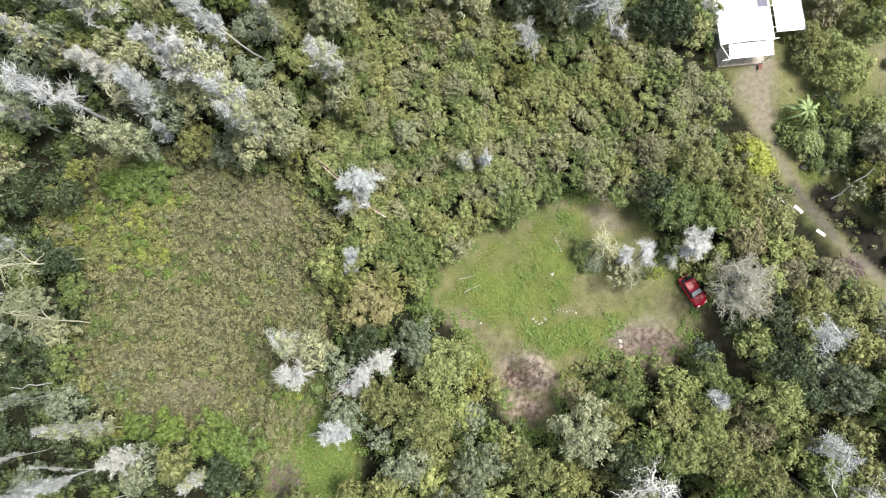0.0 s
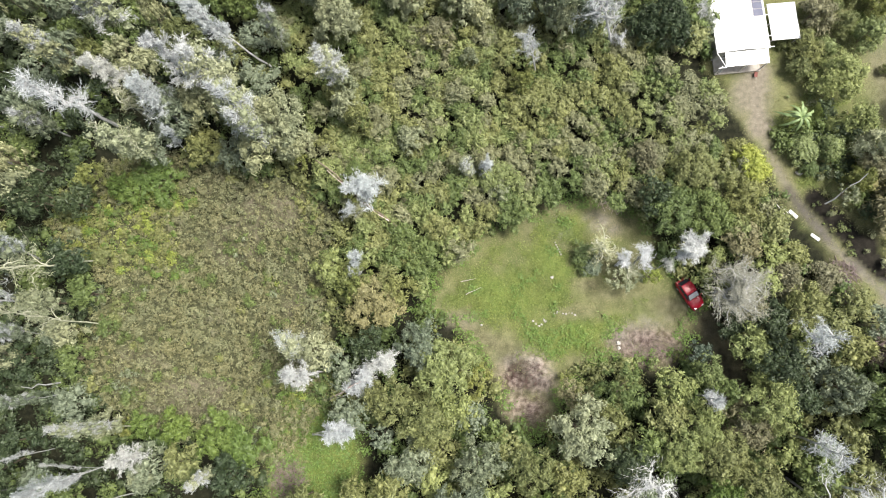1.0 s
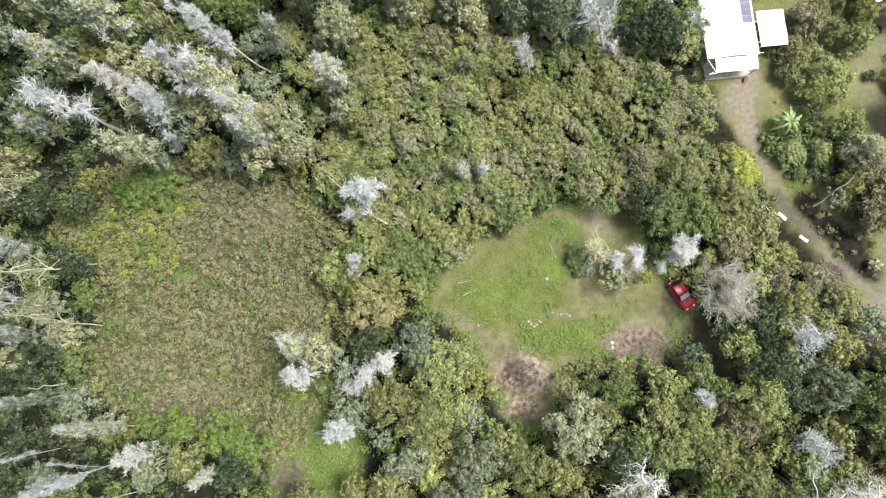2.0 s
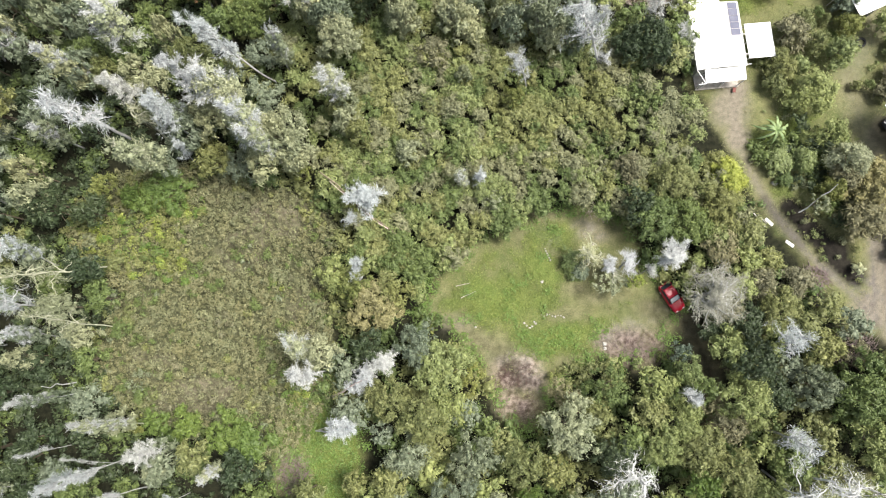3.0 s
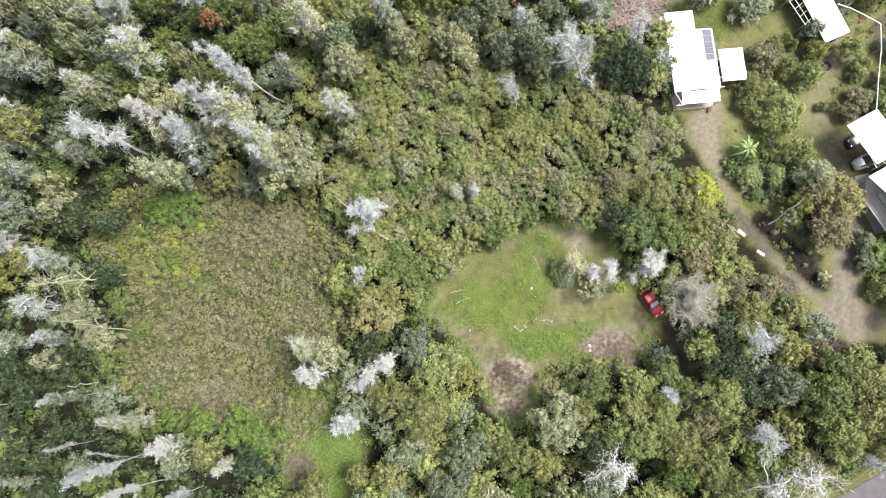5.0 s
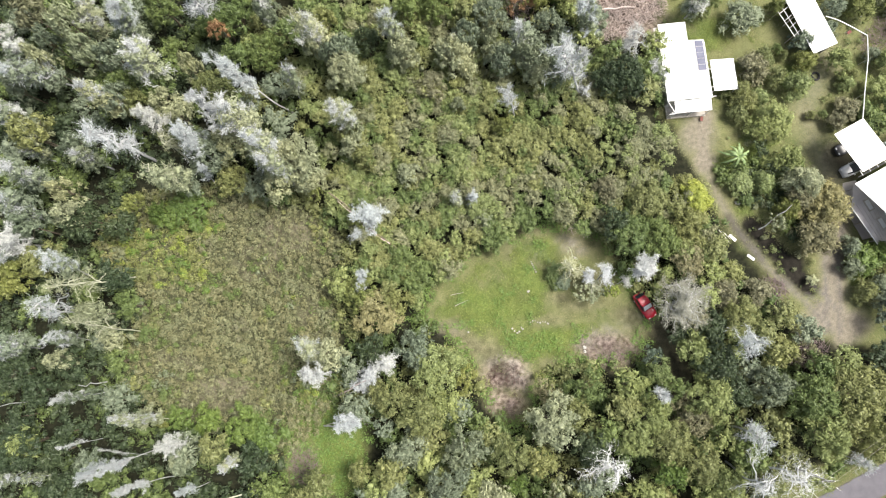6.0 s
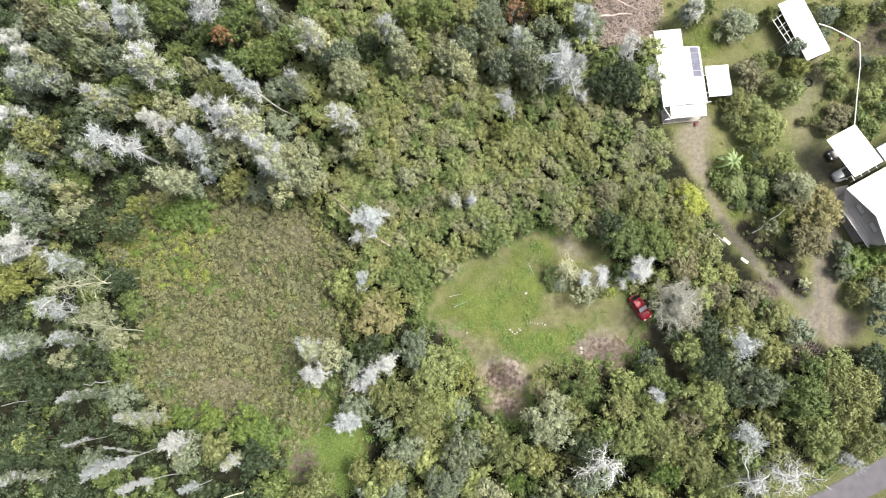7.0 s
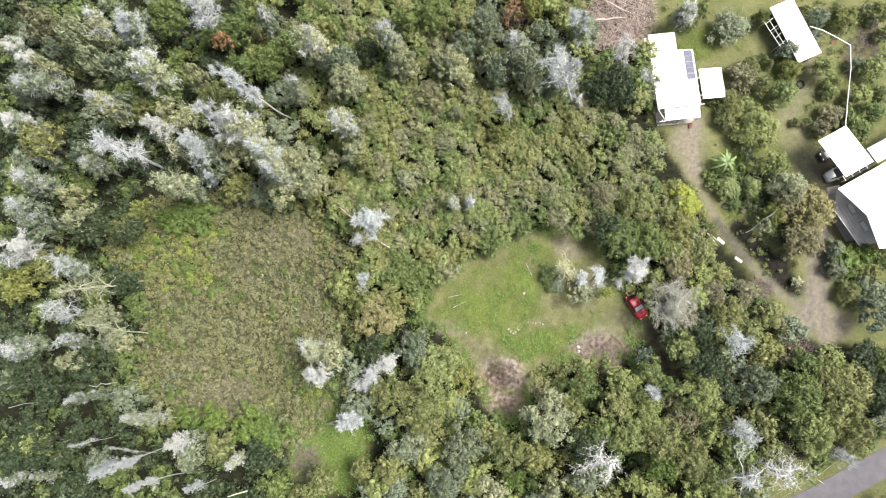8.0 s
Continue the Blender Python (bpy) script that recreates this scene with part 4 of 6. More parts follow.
tree("olive", (37.6, 13.2), 5.5, 2.7)
tree("olive", (31.9, 16.4), 6, 2.8)
tree("tan", (26.0, 17.9), 5.5, 1.8)
tree("lime", (39.1, 16.7), 6, 2.7, "bush")
tree("olive", (38.2, 19.0), 4, 1.6, "bush")
tree("fresh", (50.9, 28.2), 6, 3.0, "bush")
tree("fresh", (55.0, 33.7), 5, 1.9, "bush")
tree("fresh", (52.7, 22.6), 6, 2.0, "bush")
tree("pale", (54.7, 19.1), 7, 2.7, "bush")
tree("gold", (57.6, 15.8), 7.5, 3.3, "bush")
tree("tan", (54.4, 16.7), 6, 2.0, "bush")
tree("tan", (56.0, 11.4), 7, 2.6, "bush")
tree("yellow", (52.2, 15.2), 6, 1.5, "bush")
tree("pale", (50.2, 13.5), 5, 1.4, "open")
tree("fresh", (46.6, 19.6), 3, 1.8, "bush")
tree("fresh", (49.9, 19.5), 3.5, 1.6, "bush")
tree("tan", (48.5, 36.3), 6, 2.3, "bush")
tree("olive", (52.2, 35.1), 4.5, 1.5, "bush")
tree("olive", (50.4, 37.6), 5, 1.6, "bush")
tree("grey", (47.8, 44.3), 5, 2.6, "bush")
tree("yellow", (52.8, 45.8), 4.5, 1.1, "bush")
tree("fresh", (43.1, 46.5), 5, 1.1, "bush")
tree("fresh", (42.0, 44.9), 4, 1.0, "bush")
tree("grey", (56.4, 40.6), 4.5, 1.6, "bush")
tree("yellow", (56.9, 37.9), 4, 1.5, "bush")
tree("fresh", (61.7, 37.7), 5, 1.9, "bush")
tree("yellow", (66.0, 46.0), 4.5, 1.8, "bush")
tree("grey", (61.6, 45.9), 4.5, 1.6, "bush")
tree("tan", (62.9, 30.4), 4, 2.0, "bush")
tree("fresh", (67.3, 33.4), 4.5, 1.9, "bush")
tree("fresh", (69.4, 37.9), 4.5, 1.8, "bush")
tree("yellow", (71.0, 47.0), 4.5, 1.8, "bush")
tree("bright", (63.8, 8.5), 4, 2.5, "bush")
tree("bright", (65.6, 9.3), 5, 1.8, "bush")
tree("grey", (62.0, 7.4), 4, 1.5, "bush")
tree("olive", (63.6, 4.0), 4, 1.6, "bush")
tree("grey", (66.4, 3.5), 6, 2.4, "bush")
tree("pale", (56.4, 5.3), 1.6, 0.8, "open")
tree("olive", (47.7, 31.5), 4.5, 1.8, "bush")
tree("olive", (46.6, 29.9), 3.5, 1.4, "bush")
tree("green", (66.5, 28.6), 4.5, 2.0, "bush")
tree("yellow", (-38.9, 15.1), 5, 1.9)
tree("bright", (-31.9, 14.9), 3, 2.9)
tree("bright", (-34.7, 14.1), 3, 2.0)
tree("bright", (-23.0, -14.5), 4, 2.8)
tree("bright", (-27.7, -13.8), 4, 2.0)
tree("bright", (-31.7, -13.5), 3.5, 1.9)
tree("yellow", (-34.2, -13.8), 3, 1.2)
tree("bright", (-19.9, -15.9), 4, 2.5)
tree("olive", (-26.3, -17.1), 6, 2.4)
tree("dark", (-21.1, -18.8), 5, 2.3)
tree("grey", (-30.1, -17.7), 7, 2.4)
tree("olive", (-12.5, -21.6), 6, 2.3)
tree("olive", (-14.8, -23.8), 6, 2.1)
tree("olive", (-7.3, -20.4), 5, 1.7)
tree("olive", (-3.4, -20.2), 6, 2.4)
tree("dark", (-50.2, -16.7), 8, 3.2)
tree("dark", (-46.5, -17.7), 6, 2.1)
tree("dark", (-52.3, -7.1), 8, 3.1)
tree("dark", (-45.8, -6.1), 6, 2.4)
tree("green", (-39.3, -5.8), 5, 2.2)
tree("dark", (-48.9, -9.4), 7, 2.3)
tree("yellow", (-53.9, 4.2), 8, 2.5)
tree("olive", (-49.6, 7.2), 8, 2.5)
tree("bright", (-36.0, 14.4), 4, 1.4)
tree("dark", (-43.8, 11.8), 9, 2.4)
tree("dark", (-39.9, 12.1), 6, 2.1)
tree("pale", (-42.0, 0.3), 9, 1.9)
tree("green", (-38.2, 1.5), 6, 2.1)
tree("dark", (-40.0, 5.0), 7, 2.4)
tree("olive", (-38.0, 6.0), 2.4, 1.3)
tree("green", (-37.0, -2.3), 2.4, 1.3)
tree("olive", (-50.9, 23.9), 11, 2.6)
tree("grey", (-40.2, 28.7), 11, 2.3)
tree("olive", (-37.4, 28.5), 9, 1.9)
tree("pale", (-32.0, 27.3), 9, 2.1)
tree("green", (-27.2, 40.5), 8, 2.8)
tree("green", (-24.9, 41.8), 8, 2.4)
tree("rust", (-27.3, 38.9), 9, 1.7, "open")
tree("green", (-21.5, 36.3), 8, 2.8)
tree("green", (-24.7, 35.5), 8, 2.4)
tree("olive", (-27.7, 31.3), 8, 2.8)
tree("green", (-35.0, 42.5), 9, 2.9)
tree("green", (-35.6, 31.2), 8, 2.4)
tree("green", (-18.4, 38.9), 8, 2.5)
tree("green", (-40.3, 31.2), 8, 2.4)
tree("pale", (-24.6, 23.5), 10, 3.1)
tree("grey", (-27.9, 22.1), 9, 2.5)
tree("pale", (-16.1, 20.8), 12, 3.0)
tree("pale", (-18.2, 17.9), 10, 2.5)
tree("pale", (-15.0, 19.4), 9, 2.1)
tree("pale", (-13.9, 18.4), 8, 1.8)
tree("grey", (-22.3, 18.0), 5, 2.3)
tree("olive", (-25.3, 18.6), 6, 2.4)
tree("grey", (-31.0, 18.4), 7, 2.1)
tree("pale", (-10.0, 33.3), 10, 2.8)
tree("grey", (-10.9, 35.8), 10, 2.3)
tree("olive", (-13.0, 40.3), 9, 2.1)
tree("olive", (-9.3, 24.9), 8, 1.8)
tree("olive", (-7.3, 21.6), 8, 1.7)
tree("pale", (-1.4, 35.8), 9, 2.1, "tall")
tree("pale", (4.7, 36.6), 8, 2.2)
tree("pale", (6.3, 35.2), 7, 2.1)
tree("tan", (1.9, 32.1), 6, 2.4)
tree("grey", (11.5, 35.5), 9, 2.1)
tree("grey", (15.4, 35.2), 10, 2.3)
tree("pale", (16.3, 33.1), 9, 1.8)
tree("grey", (18.2, 41.0), 8, 2.1)
tree("yellow", (16.8, 44.8), 7, 1.7)
tree("dark", (28.7, 33.5), 8, 3.2)
tree("dark", (26.4, 32.9), 7, 2.1)
tree("grey", (18.9, 34.2), 8, 1.8)
tree("rust", (14.4, 45.2), 6, 2.1, "open")
tree("grey", (10.0, 42.6), 8, 2.7)
tree("green", (2.7, 43.8), 7, 2.8)
tree("dark", (-7.1, 38.5), 7, 2.1)
tree("green", (-1.5, 42.9), 7, 2.1)
tree("olive", (6.8, 43.0), 7, 2.4)
tree("pale", (-1.4, 19.6), 6, 1.7)
tree("yellow", (11.7, 26.7), 6, 1.4)
tree("pale", (5.5, 29.6), 6, 1.0)
tree("yellow", (-7.7, 13.0), 6, 1.4)
tree("yellow", (-14.1, 17.0), 6, 1.3)
tree("pale", (23.4, 3.5), 3.4, 1.7, "open")
tree("lime", (27.0, 3.9), 4.4, 1.3, "open")
tree("grey", (20.6, 5.0), 2.2, 1.2, "bush")
tree("pale", (25.2, 3.6), 2.8, 1.3, "open")
tree("green", (20.1, 5.2), 1.6, 1.3, "bush")
tree("green", (19.5, 6.7), 1.6, 1.5)
tree("tan", (17.8, -10.0), 4, 1.9, "open")
tree("green", (53.2, 39.8), 2.5, 0.8, "bush")
tree("olive", (54.2, 39.0), 2.2, 0.7, "bush")
tree("pale", (69.8, 47.6), 3, 1.0, "bush")
tree("pale", (70.9, 45.9), 3, 0.8, "bush")
tree("grey", (61.1, 43.1), 3, 1.1, "bush")
tree("fresh", (63.1, 34.6), 3, 1.2, "bush")
tree("olive", (64.1, 35.9), 3, 1.0, "bush")
tree("grey", (67.4, 39.1), 3, 1.1, "bush")
tree("tan", (61.2, 28.7), 3.5, 1.4, "bush")
tree("green", (65.0, 30.4), 4, 1.5, "bush")
tree("green", (68.8, 30.8), 4.5, 1.8, "bush")
tree("fresh", (70.6, 34.0), 4, 1.4, "bush")
tree("fresh", (59.4, 29.8), 2.5, 0.7, "bush")
tree("olive", (47.2, 33.5), 3.5, 1.4, "bush")
tree("fresh", (49.6, 32.0), 4, 1.4, "bush")
tree("olive", (57.9, 29.8), 2, 0.7, "bush")
tree("fresh", (41.4, 47.5), 3, 0.8, "bush")
tree("olive", (45.2, 32.9), 1.6, 0.6, "bush")
tree("olive", (64.7, 47.2), 3.5, 1.0, "bush")
tree("olive", (59.2, 47.0), 4, 1.0, "bush")
tree("fresh", (72.0, 43.6), 3.5, 1.1, "bush")
tree("fresh", (50.6, 22.2), 3, 1.2, "bush")
tree("green", (47.6, 17.1), 2, 1.0, "bush")
tree("olive", (66.5, 6.9), 4.5, 1.6, "bush")
tree("green", (68.1, 8.5), 5, 1.6, "bush")
tree("grey", (61.8, 10.2), 4, 1.4, "bush")

# ---- more trees where the forest closes ----
def free(x, y, extra=0.0):
    return min(math.hypot(x - a, y - b) - r for a, b, r in TREES) > extra


PILE, APRON = (31.38, 46.06), (41.19, 26.51)
fx, fy = scatter(-70, 78, -34, 56, 3.1, 21)
fill_kinds = ["fresh", "green", "olive", "grey", "fresh", "olive", "olive"]
g = np.random.default_rng(77)
crowns = {k: [] for k in ("dark", "green", "olive", "grey", "fresh")}
wood = []
for x, y in zip(fx.tolist(), fy.tolist()):
    out = min(float(poly_distance(p, x, y)) for p in (MEADOW, CLEARING, GREEN_PATCH, THICKET, YARD))
    if out < 0.8 or not free(x, y, 0.2) or float(line_distance(ROAD, x, y)) < 5 or float(line_distance(TRACK, x, y)) < 2.2 or float(line_distance(DRIVE, x, y)) < 4.2 or math.hypot(x - PILE[0], y - PILE[1]) < 6.6:
        continue
    if math.hypot(x - APRON[0], y - APRON[1]) < 8.5:
        continue
    west = (x < -25 and y > 12) or x < -34 or (x < -10 and y < -16)
    if west and g.random() < 0.45:
        continue
    kinds = ["dark", "dark", "green", "dark", "grey", "dark", "dark"] if west else fill_kinds
    k = kinds[int((wavy(x, y, 7.0, 1) * 0.5 + 0.5) * 5.99 + (g.random() < 0.3))]
    top, R = (4.4 + 2.6 * g.random()) * (0.66 if west else 0.9), 1.4 + 1.1 * g.random()
    cs, rs = dome(g, 18, R, top * 0.5, top, R * 0.30)
    crowns[k].append((cs + np.array([x, y, 0]), rs))
    wood.append(tube_arrays([(x, y, -0.1), (x + 0.1, y, top * 0.4), (x, y + 0.1, top * 0.8)], [0.12, 0.09, 0.03], 5))
for k, sets in crowns.items():
    if sets:
        ob = new("forest_crowns", leafy("forest_crowns", g, np.concatenate([c for c, r in sets]), np.concatenate([r for c, r in sets]), k, 15, (0.3, 0.17)))
        tagged(ob, f"closed canopy of {LEAF_WORDS[k]} forest trees", "forest", kind="stuff")
v, f = joined(wood)
tagged(new("forest_trunks", mesh_of("forest_trunks", v, f, [BARK], True)), "thin brown trunks below the forest canopy", "forest", kind="stuff")

# ---- undergrowth ----
WIDE = [(-72, -36), (82, -36), (82, 58), (-72, 58)]


def wood_floor(x, y):
    d = np.minimum.reduce([poly_distance(p, x, y) for p in (MEADOW, CLEARING, GREEN_PATCH, YARD, THICKET)])
    return (d > 0.5) & (line_distance(ROAD, x, y) > 4.2) & (line_distance(TRACK, x, y) > 1.6) & (line_distance(DRIVE, x, y) > 3.0) & (np.hypot(x - PILE[0], y - PILE[1]) > 5.0) & (np.hypot(x - APRON[0], y - APRON[1]) > 5.8)


def off_drive(x, y):
    return (line_distance(DRIVE, x, y) > 2.3) & (line_distance(TRACK, x, y) > 1.8) & ~((x > 32.6) & (y > 26.8)) & (np.hypot(x - PILE[0], y - PILE[1]) > 6.2) & (np.hypot(x - APRON[0], y - APRON[1]) > 6.4)


thicket("thicket", THICKET, 1.85, 3.5, 5.0, 1.45, ["olive", "fresh", "green", "weed"], (0.42, 0.125), 29, 31, "dense {} thicket of head-high shrubs", 0.4, off_drive, 9)
HEDGE = [(44.03, 21.75), (50.38, 24.83), (55.83, 22.25), (59.42, 17.95), (57.99, 9.44), (57.03, 7.76), (53.87, 11.54), (48.05, 16.88)]
thicket("shrubbery", HEDGE, 1.5, 0.9, 2.4, 1.0, ["green", "dark"], (0.26, 0.16), 22, 36, "{} shrubs of a garden border", 0.2)
def western(x, y):
    return ((x < -25) & (y > 12)) | (x < -34) | ((x < -10) & (y < -16))


thicket("undergrowth", WIDE, 2.3, 0.5, 1.5, 1.4, ["dark", "dark", "green", "dark"], (0.36, 0.2), 10, 32, "dense {} undergrowth below the trees", 0.0, lambda x, y: wood_floor(x, y) & western(x, y), 4)
thicket("undergrowth", WIDE, 3.0, 1.4, 3.0, 1.7, ["green", "olive"], (0.36, 0.2), 11, 33, "dense {} undergrowth below the trees", 0.0, lambda x, y: wood_floor(x, y) & ~western(x, y), 4)

g = np.random.default_rng(5)
x, y = scatter(-60, 0, -30, 40, 0.58, 41)
ok = poly_distance(MEADOW, x, y) + wavy(x, y, 2.0) * 0.8 < 0.4
x, y = x[ok], y[ok]
dry_v = ground_value(dead, x, y)
brown = wavy(x, y, 6.5, 6) * 0.45 + wavy(x, y, 2.2, 9) * 0.4 + g.normal(size=len(x)) * 0.16 + dry_v * 0.9
lushness = ground_value(meadow_lush, x, y) + g.normal(size=len(x)) * 0.25
green_s = lushness > 0.6
for s, kind in ((green_s & (g.random(len(x)) < 0.5), "lawn"), (green_s & (g.random(len(x)) < 0.35), "lime"), (green_s, "olive"), (~green_s & (brown < -0.5), "grey"), (~green_s & (brown >= -0.5) & (brown < -0.22), "green"), (~green_s & (brown >= -0.22) & (brown < 0.14), "sedge"), (~green_s & (brown >= 0.14) & (brown < 0.55), "weed"), (~green_s & (brown >= 0.55), "tan")):
    stuff("meadow_weeds", tufts(g, x[s], y[s], 0.04 + 0.15 * g.random(s.sum()), 7, 0.28, 0.3, 0.12, 0.7), [LEAF[kind]], f"knee-high {LEAF_WORDS[kind]} weeds covering the old clearing", "weeds")
    big = np.flatnonzero(s & (dry_v + g.random(len(x)) < 0.8))
    r = 0.2 + 0.4 * g.random(len(big)) ** 1.5
    stuff("meadow_bushes", clump_arrays(g, np.stack([x[big], y[big], 0.1 + r * (0.5 + 1.6 * g.random(len(big)))], -1), r, 46, 0.27, 0.12, 1.1, 0.2, 0.6), [LEAF[kind]], f"low {LEAF_WORDS[kind]} bushy weeds in the old clearing", "weeds")


def rim(x, y):
    return (poly_distance(MEADOW, x, y) > -1.2 + 2.6 * wavy(x, y, 4.0, 8)) & (poly_distance(GREEN_PATCH, x, y) > -0.5)


thicket("rim_shrubs", MEADOW, 1.5, 0.4, 1.5, 0.8, ["weed", "olive", "green", "olive"], (0.27, 0.15), 24, 61, "low {} shrubs round the overgrown clearing", -1.2, rim)
thicket("rim_shrubs", CLEARING, 1.5, 0.2, 1.1, 0.6, ["olive", "fresh", "yellow"], (0.24, 0.13), 24, 62, "low {} shrubs at the edge of the grassy clearing", -0.8, lambda x, y: (poly_distance(CLEARING, x, y) > 0.5 * wavy(x, y, 2.2, 9) - 0.3) & (line_distance(TRACK, x, y) > 1.6) & (ground_value(bare, x, y) < 0.35), 4)

x, y = scatter(-25, 80, -34, 56, 0.36, 43)
block = np.maximum.reduce([ground_value(k, x, y) for k in (soil, drive_m, cinder_and_shade, ROADNESS)])
lushy = ground_value(grass, x, y) * (1 - block)
ok = lushy > 0.45 + 0.3 * wavy(x, y, 1.5, 2)
stuff("grass", tufts(g, x[ok], y[ok], np.full(ok.sum(), 0.02), 10, 0.17, 0.24, 0.075, 0.6), [leaf_material("grass_blades", (0.085, 0.12, 0.028), (0.142, 0.185, 0.046), (0.222, 0.25, 0.08))], "short uneven green grass", "grass")
ok = (~ok) & (ground_value(dry, x, y) * (1 - block) > 0.45 + 0.35 * wavy(x, y, 1.1, 5))
stuff("grass", tufts(g, x[ok], y[ok], np.full(ok.sum(), 0.02), 5, 0.17, 0.2, 0.06, 0.5), [leaf_material("dry_grass_blades", (0.125, 0.128, 0.055), (0.185, 0.182, 0.084), (0.265, 0.248, 0.132))], "short dry olive grass", "grass")

# low plants all over the garden lawn
x, y = scatter(22, 80, 0, 56, 1.15, 45)
ok = (poly_distance(YARD, x, y) < -0.5) & (ground_value(drive_m, x, y) < 0.3) & (wavy(x, y, 4.5, 6) + g.normal(size=len(x)) * 0.5 > 0.1) & ~((x > 54) & (y > 10) & (y < 31)) & ~((x > 33) & (x < 48) & (y > 27) & (y < 44)) & ~((x > 46) & (x < 58) & (y > 40))
x, y = x[ok], y[ok]
pick = g.integers(0, 4, len(x))
for k, kind in enumerate(("fresh", "olive", "weed", "green")):
    s = pick == k
    r = 0.14 + 0.4 * g.random(s.sum()) ** 2
    stuff("garden_plants", clump_arrays(g, np.stack([x[s], y[s], 0.05 + r * 0.7], -1), r, 60, 0.24, 0.11, 0.9, 0.2, 0.6), [LEAF[kind]], f"low {LEAF_WORDS[kind]} plants scattered over the garden lawn", "plants")

# leafy weeds over the small green patch and along the rims of the clearings
x, y = scatter(-25, 40, -30, 20, 0.8, 47)
edge = np.minimum(np.abs(poly_distance(CLEARING, x, y)), np.abs(poly_distance(GREEN_PATCH, x, y)))
ok = ((ground_value(green_m, x, y) > 0.5) & (ground_value(bare, x, y) < 0.4)) | ((edge < 1.3) & (wavy(x, y, 2.2, 3) > -0.1)) | ((ground_value(lush, x, y) > 0.5) & (y < -1) & (wavy(x, y, 1.8, 7) > -0.2)) | ((ground_value(lush, x, y) > 0.5) & (wavy(x, y, 1.6, 13) > 0.35))
stuff("low_weeds", tufts(g, x[ok], y[ok], 0.12 + 0.2 * g.random(ok.sum()), 26, 0.3, 0.26, 0.13, 0.4), [LEAF["lawn"]], "low vivid green leafy weeds", "weeds")

# far woods, out of sight of the camera's path
x, y = scatter(-120, 125, -84, 106, 4.8, 51)
ok = ((x < -70) | (x > 80) | (y < -34) | (y > 56)) & (line_distance(ROAD + [(230, 160)], x, y) > 5)
x, y = x[ok], y[ok]
cs = np.stack([x, y, 2.4 + 2.0 * g.random(len(x))], -1)
stems = [tube_arrays([(a, b, -0.2), (a + 0.15, b, 1.6), (a, b + 0.2, c + 0.5)], [0.16, 0.12, 0.05], 3) for a, b, c in cs.tolist()]
v, f = joined(stems)
tagged(new("far_trunks", mesh_of("far_trunks", v, f, [BARK], True)), "brown trunks below the surrounding woods", "woods", kind="stuff")
cs = np.concatenate([cs, cs + g.normal(size=cs.shape) * np.array([1.3, 1.3, 0.5]) - np.array([0, 0, 0.5])])
x = cs[:, 0]
for k, kind in enumerate(("olive", "green")):
    s = np.arange(len(x)) % 2 == k
    tagged(new("far_woods", leafy("far_woods", g, cs[s], 1.7 + 0.8 * g.random(s.sum()), kind, 1.0, (1.1, 0.6), 0.9)), f"{LEAF_WORDS[kind]} woods going on all around", "woods", kind="stuff")

# ---- road at the edge of the wood ----
def ribbon(name, pts, half, z, mat, label):
    """A flat strip of 5 cm thickness along a line of places."""
    bm = bmesh.new()
    rows = []
    for i, p in enumerate(pts):
        a, b = pts[max(i - 1, 0)], pts[min(i + 1, len(pts) - 1)]
        t = Vector((b[0] - a[0], b[1] - a[1])).normalized()
        nrm = Vector((-t.y, t.x))
        rows.append([bm.verts.new((p[0] + nrm.x * s, p[1] + nrm.y * s, zz)) for s, zz in ((-half, z - 0.05), (-half, z), (0, z + 0.02), (half, z), (half, z - 0.05))])
    for r, q in zip(rows, rows[1:]):
        for i in range(4):
            bm.faces.new((r[i], q[i], q[i + 1], r[i + 1]))
    bmesh.ops.recalc_face_normals(bm, faces=bm.faces)
    me = bpy.data.meshes.new(name)
    bm.to_mesh(me)
    bm.free()
    me.materials.append(mat)
    return tagged(new(name, me), label, name, kind="structure")


ASPHALT = surface_material("worn_grey_asphalt", (0.088, 0.084, 0.096), (0.128, 0.121, 0.136), 0.9, 0.6, bump=0.4)
ribbon("road", ROAD, 1.9, 0.03, ASPHALT, "narrow worn grey asphalt road with grassy verge")

GLASS, _n, _l, _g = material("dark_car_glass", 0.18)
_g.inputs["Base Color"].default_value = (0.03, 0.035, 0.04, 1)
_g.inputs["Specular IOR Level"].default_value = 0.5
SOLAR = surface_material("solar_cells", (0.105, 0.11, 0.155), (0.15, 0.155, 0.205), 0.6, 0.8)
SOLAR.node_tree.nodes["Principled BSDF"].inputs["Specular IOR Level"].default_value = 0.25
ALU = surface_material("bare_aluminium", (0.62, 0.62, 0.63), (0.72, 0.72, 0.72), 0.35, 2.0, 0.6)
FOIL = surface_material("silvery_white_foil", (0.86, 0.86, 0.86), (0.93, 0.93, 0.93), 0.45, 2.0, 0.7)
RED_PAINT = surface_material("faded_red_car_paint", (0.36, 0.004, 0.02), (0.45, 0.008, 0.028), 0.28, 1.2)
RED_PAINT.node_tree.nodes["Principled BSDF"].inputs["Specular IOR Level"].default_value = 0.5
SILVER_PAINT = surface_material("silver_grey_car_paint", (0.42, 0.43, 0.46), (0.52, 0.53, 0.56), 0.3, 1.2, 0.0)
DARK_PAINT = surface_material("charcoal_car_paint", (0.05, 0.05, 0.055), (0.08, 0.08, 0.085), 0.3, 1.2)
RUBBER = surface_material("black_rubber", (0.012, 0.012, 0.012), (0.025, 0.025, 0.025), 0.85, 4.0)
